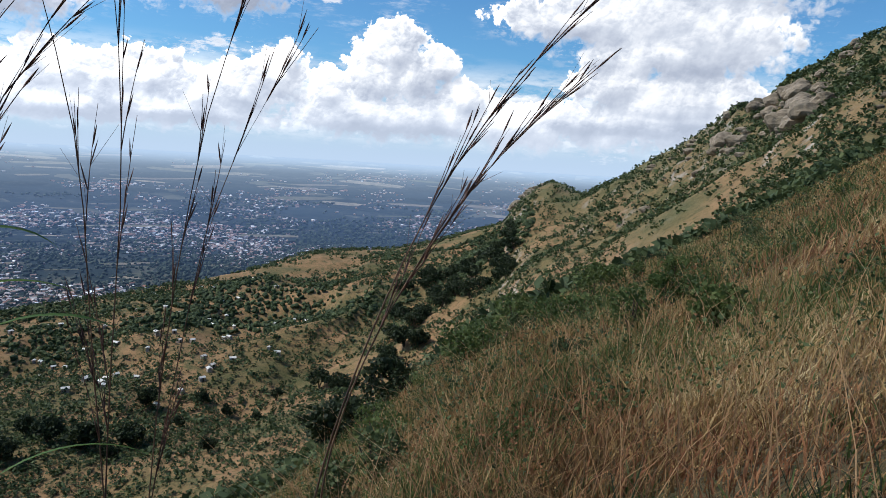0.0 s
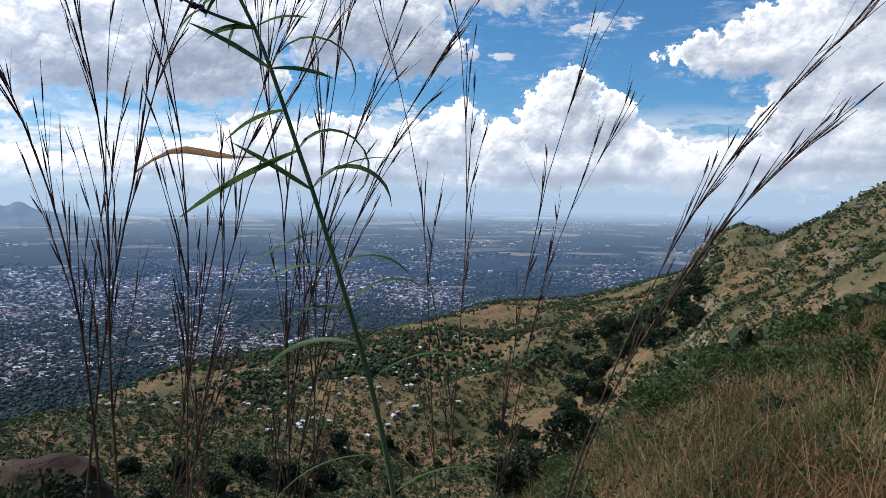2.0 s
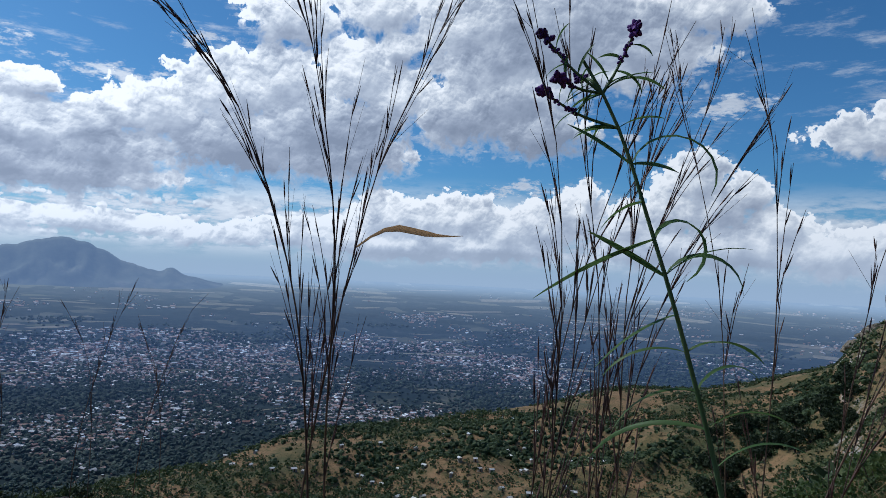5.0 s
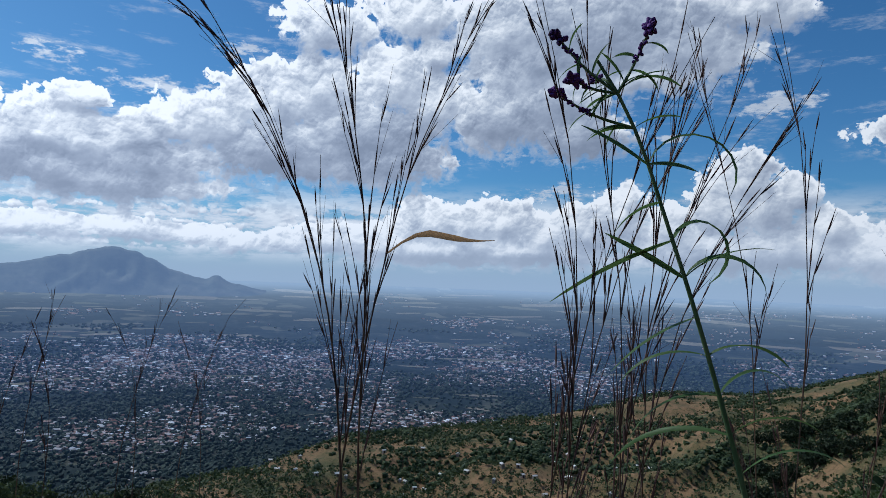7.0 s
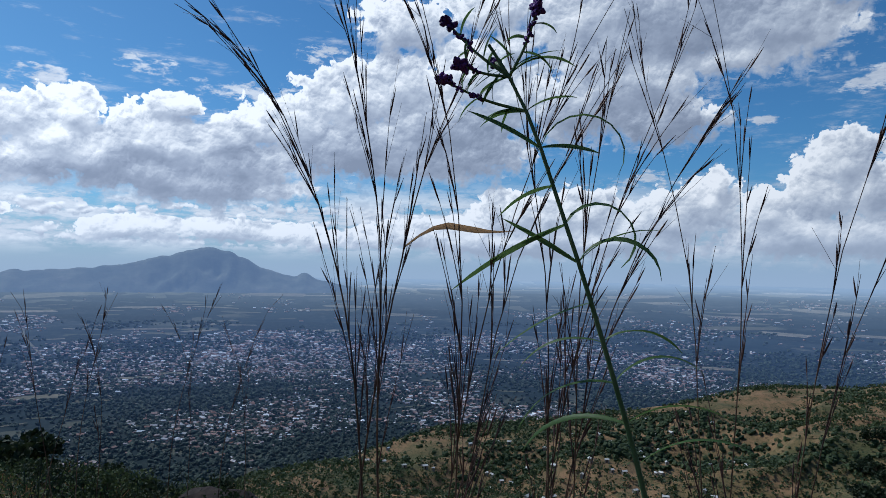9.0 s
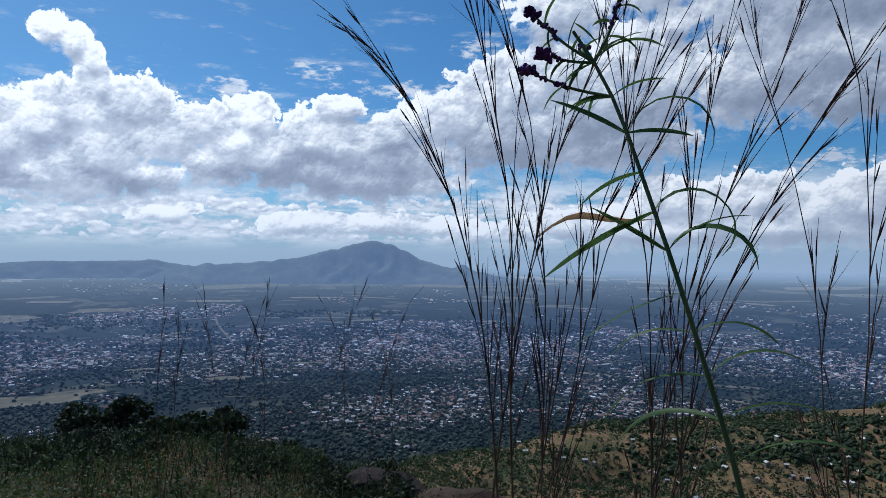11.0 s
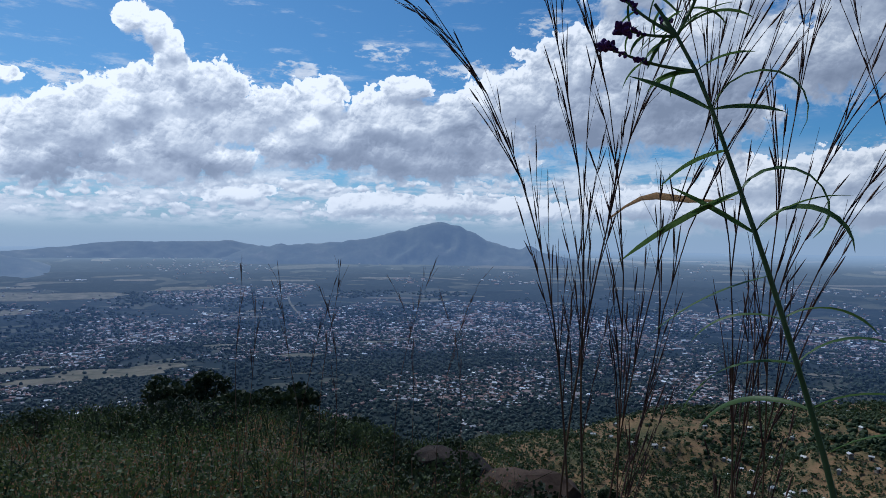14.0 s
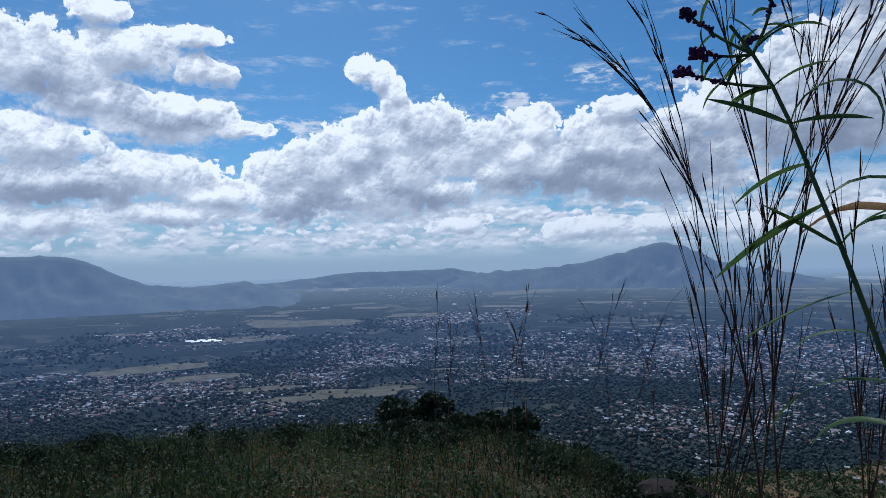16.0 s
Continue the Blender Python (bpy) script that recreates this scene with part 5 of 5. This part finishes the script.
def tall_grass(az_, dist, culms, label, seed, branches=24, start=0.45, blades_=1, dead=0.0, stout=1.0, long_=1.0, open_=1.0):
    """A clump of thatching grass. culms: for each the points (right, up) it passes, from eye height, in parts of its distance."""
    g = np.random.RandomState(seed)
    root = tagged(new("tall_grass"), label, "tall grass", "tall grasses before the view")
    foot, right, ahead = stand(az_, dist)
    root.location = foot
    for k, points in enumerate(culms):
        pts = np.array(points, float) * dist
        low = (pts[1] - pts[0])[0] / max((pts[1] - pts[0])[1], 0.05)
        drop = pts[0, 1] - foot[2]
        rise = np.vstack([[(pts[0, 0] - 0.45 * low * drop, foot[2] - 0.06), (pts[0, 0] - 0.32 * low * drop * 0.6, foot[2] + drop * 0.5)], pts])
        curve = through_points(rise, 30)
        deep = g.normal(0, 0.05 * dist, 2)
        u = np.linspace(0, 1, 30)
        path = right[None] * curve[:, :1] + UP[None] * (curve[:, 1:] - foot[2]) + ahead[None] * (deep[0] * 0.5 + deep[1] * u ** 1.5)[:, None]
        path = path + right[None] * (0.004 * dist * np.sin(u * 14 + k * 2))[:, None]
        culm = part("culm", tube(path, np.interp(u, (0, 0.55, 1), (0.0024, 0.0018, 0.0005)) * dist * stout), MAT_CULM, root)
        pieces = []
        for j in range(branches // 2):
            s = start + (0.97 - start) * (j + g.uniform(0, 1)) / (branches // 2)
            d = along(path, min(s + 0.04, 1)) - along(path, s - 0.04)
            d /= np.linalg.norm(d)
            lateral = np.cross(d, ahead)
            side = 1 if g.uniform() < 0.55 else -1
            for q in range(2):
                out = (lateral * side * g.uniform(0.04, 0.32) + ahead * g.normal(0, 0.14)) * open_
                ln = g.uniform(0.10, 0.25) * dist * long_ * (1.25 - 0.45 * s)
                pieces += seed_branch(along(path, s), d, out, ln, dist * stout, g)
        part("seed_head", joined(pieces), MAT_HEAD, root)
        w_ = np.linspace(0, 1, 9)
        for j in range(blades_):
            base = along(path, g.uniform(0.25, 0.6))
            out = right * g.normal(0, 1) + ahead * g.normal(0, 0.5)
            ln = g.uniform(0.12, 0.26) * dist
            way_ = base[None] + ln * (UP[None] * (0.95 * w_ - 0.45 * w_ ** 2)[:, None] + out[None] * (0.35 * w_ + 0.1 * w_ ** 2)[:, None])
            part("leaf_blade", strap(way_, (0.0042 * (1 - w_ ** 2) + 0.0004) * dist, right), MAT_GREEN if g.uniform() < 0.5 else MAT_STRAW, root)
        if dead and k == 0:
            i = int(np.argmin(np.abs(path[:, 2] + foot[2] - dead * dist)))
            way_ = path[i][None] + dist * (right[None] * (0.185 * w_)[:, None] + UP[None] * (0.032 * np.minimum(w_ * 3.2, 1) ** 0.8 + 0.004 * np.sin(w_ * 6))[:, None] + ahead[None] * (0.03 * w_)[:, None])
            wide = np.interp(w_, (0, 0.2, 0.35, 0.62, 0.8, 1), (0.0014, 0.0022, 0.0056, 0.0050, 0.0018, 0.0004)) * dist
            part("dead_leaf", strap(way_, wide, (0, 0, 1), 0.4), MAT_STRAW, culm, "broken straw-coloured dead leaf")
    return root


stalk_label = "tall dry purple-brown grass with feathery seed heads"
tall_grass(42.4, 1.8, [
    [(0.00, -0.25), (0.055, 0.02), (0.088, 0.16), (0.13, 0.28), (0.19, 0.44)],
    [(0.02, -0.25), (0.015, 0.02), (-0.01, 0.20), (-0.05, 0.40)],
    [(-0.01, -0.25), (-0.045, -0.03), (-0.09, 0.13), (-0.16, 0.28), (-0.235, 0.36)],
], stalk_label + " and a broken leaf", 3, 22, 0.58, 0, 0.02)
tall_grass(36.1, 0.66, [
    [(0.00, -0.25), (0.045, -0.02), (0.085, 0.12), (0.15, 0.29), (0.22, 0.42)],
    [(-0.01, -0.25), (-0.01, 0.0), (-0.03, 0.2), (-0.08, 0.42)],
    [(0.02, -0.25), (0.07, -0.02), (0.14, 0.15), (0.24, 0.33)],
], stalk_label, 5, 20, 0.70, 1, 0.0, 1.0)
tall_grass(27.4, 0.76, [
    [(0.00, -0.25), (0.05, -0.02), (0.10, 0.15), (0.19, 0.38)],
    [(-0.02, -0.25), (-0.03, 0.0), (-0.06, 0.2), (-0.11, 0.42)],
    [(0.02, -0.25), (0.03, 0.0), (0.06, 0.2), (0.10, 0.40)],
    [(0.03, -0.25), (0.09, -0.02), (0.17, 0.15), (0.27, 0.32)],
], stalk_label, 8, 18, 0.70, 1, 0.0, 1.0)
tall_grass(16.0, 0.8, [
    [(0.00, -0.30), (-0.02, 0.0), (-0.06, 0.18), (-0.12, 0.40)],
    [(0.03, -0.30), (0.04, 0.0), (0.03, 0.22), (0.0, 0.42)],
], "slender dry grass with sparse seed heads", 11, 12, 0.7, 0, 0.0, 0.8)
tall_grass(3.5, 1.81, [
    [(0.00, -0.40), (0.125, -0.08), (0.185, 0.03), (0.26, 0.14), (0.37, 0.27)],
    [(0.01, -0.40), (0.12, -0.12), (0.19, -0.01), (0.28, 0.09)],
], "tall dry grass stalks bent far over by the wind", 19, 18, 0.72, 0, 0.0, 0.9, 0.8, 0.55)
tall_grass(9.5, 0.72, [
    [(0.00, -0.30), (0.035, -0.05), (0.06, 0.08), (0.11, 0.22), (0.17, 0.33)],
    [(0.01, -0.30), (0.06, -0.07), (0.11, 0.04), (0.19, 0.16)],
], "slender dry grass stalks leaning in the wind", 23, 12, 0.74, 0, 0.0, 0.8, 0.8, 0.5)
for sa, sd, sx, sk in ((70.5, 2.6, 0.0, 27), (66.0, 2.9, -0.03, 28), (63.5, 2.5, 0.02, 30), (57.0, 2.7, 0.03, 31), (53.0, 2.4, 0.04, 29)):
    tall_grass(sa, sd, [[(0.0, -0.22), (sx * 0.6, -0.12), (sx, -0.07), (sx * 1.6, -0.04)], [(0.015, -0.22), (0.02 - sx * 0.4, -0.14), (0.025 - sx, -0.09)]],
               "short thin dry grass stalk", sk, 6, 0.8, 0, 0.0, 0.45, 0.3, 0.7)


def leaf_tuft(az_, dist, n, high, seed):
    """Long green grass blades at the feet of the tall stalks."""
    g = np.random.RandomState(seed)
    root = tagged(new("grass_tuft"), "tuft of long arching green grass blades", "grass tuft", "green tufts below the stalks")
    root.location = place([az_], [dist])[0]
    w_ = np.linspace(0, 1, 10)
    for k in range(n):
        t = g.uniform(0, 6.28)
        out = np.array([math.cos(t), math.sin(t), 0])
        ln = high * g.uniform(0.6, 1.1)
        way_ = ln * (UP[None] * (1.1 * w_ - 0.3 * w_ ** 2.5)[:, None] + out[None] * (0.15 * w_ + 0.3 * w_ ** 2.5)[:, None]) + out[None] * 0.03
        part("blade", strap(way_, 0.0055 * (1 - w_ ** 3) + 0.0006, np.cross(out, (0, 0, 1.0))), MAT_LEAF if g.uniform() < 0.7 else MAT_STRAW, root)
    return root


for k, b in enumerate(((28, 1.0, 12, 1.45), (36, 0.9, 12, 1.4), (21, 1.2, 10, 1.2), (42, 1.8, 8, 1.6), (46, 2.4, 10, 1.2), (12, 2.2, 12, 1.2))):
    leaf_tuft(*b, 40 + k)


def flowering_herb(az_, dist):
    """A tall green herb: leaning stem, narrow curling leaves, side shoots with purple flower heads."""
    g = np.random.RandomState(4)
    root = tagged(new("flowering_herb"), "tall green herb with narrow curling leaves and purple flower heads", "wild flower")
    foot, right, ahead = stand(az_, dist)
    root.location = foot
    pts = np.array([(0.0, -0.24), (-0.026, -0.15), (-0.072, 0.0), (-0.106, 0.10), (-0.14, 0.20), (-0.175, 0.28), (-0.215, 0.345)]) * dist
    rise = np.vstack([[(0.13 * dist, foot[2] - 0.06), (0.09 * dist, foot[2] * 0.55)], pts])
    curve = through_points(rise, 60)
    path = right[None] * curve[:, :1] + UP[None] * (curve[:, 1:] - foot[2])
    u = np.linspace(0, 1, 60)
    part("stem", tube(path, np.interp(u, (0, 0.7, 1), (0.0044, 0.0031, 0.0016)), 7), MAT_STEM, root, "ribbed green stem")

    def at(z):
        """The place and direction of the stem at this height, in parts of the distance."""
        i = int(np.clip(np.searchsorted(path[:, 2] + foot[2], z * dist), 1, 58))
        d = path[i + 1] - path[i - 1]
        return path[i], d / np.linalg.norm(d)

    def leaf(parent, base, d, side, ln, rise_, curl, width=1.0, name="leaf"):
        """A narrow leaf: leaves the stem at an angle and bends over by curl radians on its way."""
        lat = np.cross(d, ahead) * side
        w_ = np.linspace(0, 1, 11)
        ang = rise_ - curl * w_
        depth = g.normal(0, 0.25)
        step = (lat[None] * np.cos(ang)[:, None] + d[None] * np.sin(ang)[:, None] + ahead[None] * depth) * (ln / 10)
        way_ = base[None] + np.cumsum(step, 0) - step[0][None]
        wide = 0.0038 * width * np.interp(w_, (0, 0.15, 0.45, 0.8, 1), (0.35, 0.8, 1.0, 0.7, 0.1))
        part(name, strap(way_, wide, ahead + d * g.normal(0, 0.6) + lat * g.normal(0, 0.6), 0.35), MAT_LEAF, parent)

    # height, side, length, angle at which it leaves, bend
    for z, side, ln, up_, curl in (
            (0.30, -1, 0.04, 0.7, 1.3), (0.285, 1, 0.035, 0.6, 1.0), (0.265, -1, 0.056, 0.4, 1.0), (0.26, 1, 0.04, 0.3, 0.9), (0.25, -1, 0.07, 0.5, 1.6),
            (0.24, 1, 0.05, 0.8, 1.2), (0.225, -1, 0.05, 0.3, 0.8), (0.205, 1, 0.045, 0.9, 1.2), (0.18, -1, 0.055, -0.1, 0.5), (0.145, 1, 0.075, 1.0, 0.35),
            (0.145, -1, 0.13, 1.1, 3.4), (0.085, 1, 0.06, 0.2, 0.9), (0.055, -1, 0.12, 1.0, 3.6), (0.045, 1, 0.13, 0.0, 0.35), (0.01, -1, 0.08, 0.6, 1.0),
            (-0.025, 1, 0.085, 0.95, 0.2), (-0.04, -1, 0.10, 0.9, 2.6), (-0.075, 1, 0.10, 0.1, 0.6), (-0.10, -1, 0.075, 0.5, 1.6), (-0.13, 1, 0.09, 0.7, 1.4),
            (-0.16, -1, 0.10, 0.7, 1.8), (-0.19, 1, 0.11, 0.6, 1.5), (-0.23, -1, 0.10, 0.4, 1.2), (-0.27, 1, 0.12, 0.6, 1.4), (-0.33, -1, 0.12, 0.5, 1.3),
            (-0.40, 1, 0.13, 0.5, 1.3), (-0.5, -1, 0.13, 0.5, 1.3), (-0.62, 1, 0.13, 0.5, 1.3)):
        base, d = at(z)
        leaf(root, base, d, side, ln, up_, curl, 0.8 if z < -0.12 else 1.15 if ln > 0.08 else 0.85)
    # side shoots: height, sideways and upward run
    for z, sx, sz in ((0.235, -0.125, 0.045), (0.265, -0.10, 0.09), (0.33, -0.03, 0.04), (0.27, 0.045, 0.10), (0.335, -0.075, 0.015)):
        base, d = at(z)
        way_ = base[None] + through_points([(0, 0, 0), tuple(dist * (right * sx * 0.45 + UP * sz * 0.38)), tuple(dist * (right * sx + UP * sz + ahead * g.normal(0, 0.03)))], 12)
        shoot = part("side_shoot", tube(way_, np.linspace(0.0017, 0.0011, 12)), MAT_STEM, root)
        for q in range(4):
            d2 = way_[3 + 2 * q] - way_[2 + 2 * q]
            leaf(shoot, way_[2 + 2 * q], d2 / np.linalg.norm(d2), (-1) ** q, g.uniform(0.02, 0.038), g.uniform(0.4, 0.9), g.uniform(0.5, 1.4), 0.5, "shoot_leaf")
        buds = []
        for q in range(46):
            e = 1.0 - 0.5 * g.uniform() ** 1.8
            crowd = 1.0 if e > 0.86 else 0.6
            v_ = g.normal(0, 1, 3) + UP * 0.3
            v_ *= g.uniform(0.0045, 0.009) * crowd / np.linalg.norm(v_)
            p0 = along(way_, e)
            buds.append(tube(np.stack([p0, p0 + v_ * 0.6, p0 + v_]), np.array((0.0012, 0.0032, 0.0012)) * crowd, 6))
        part("flower_head", joined(buds), MAT_FLOWER, shoot, "dark purple flower spike")
    return root


flowering_herb(22.2, 0.63)
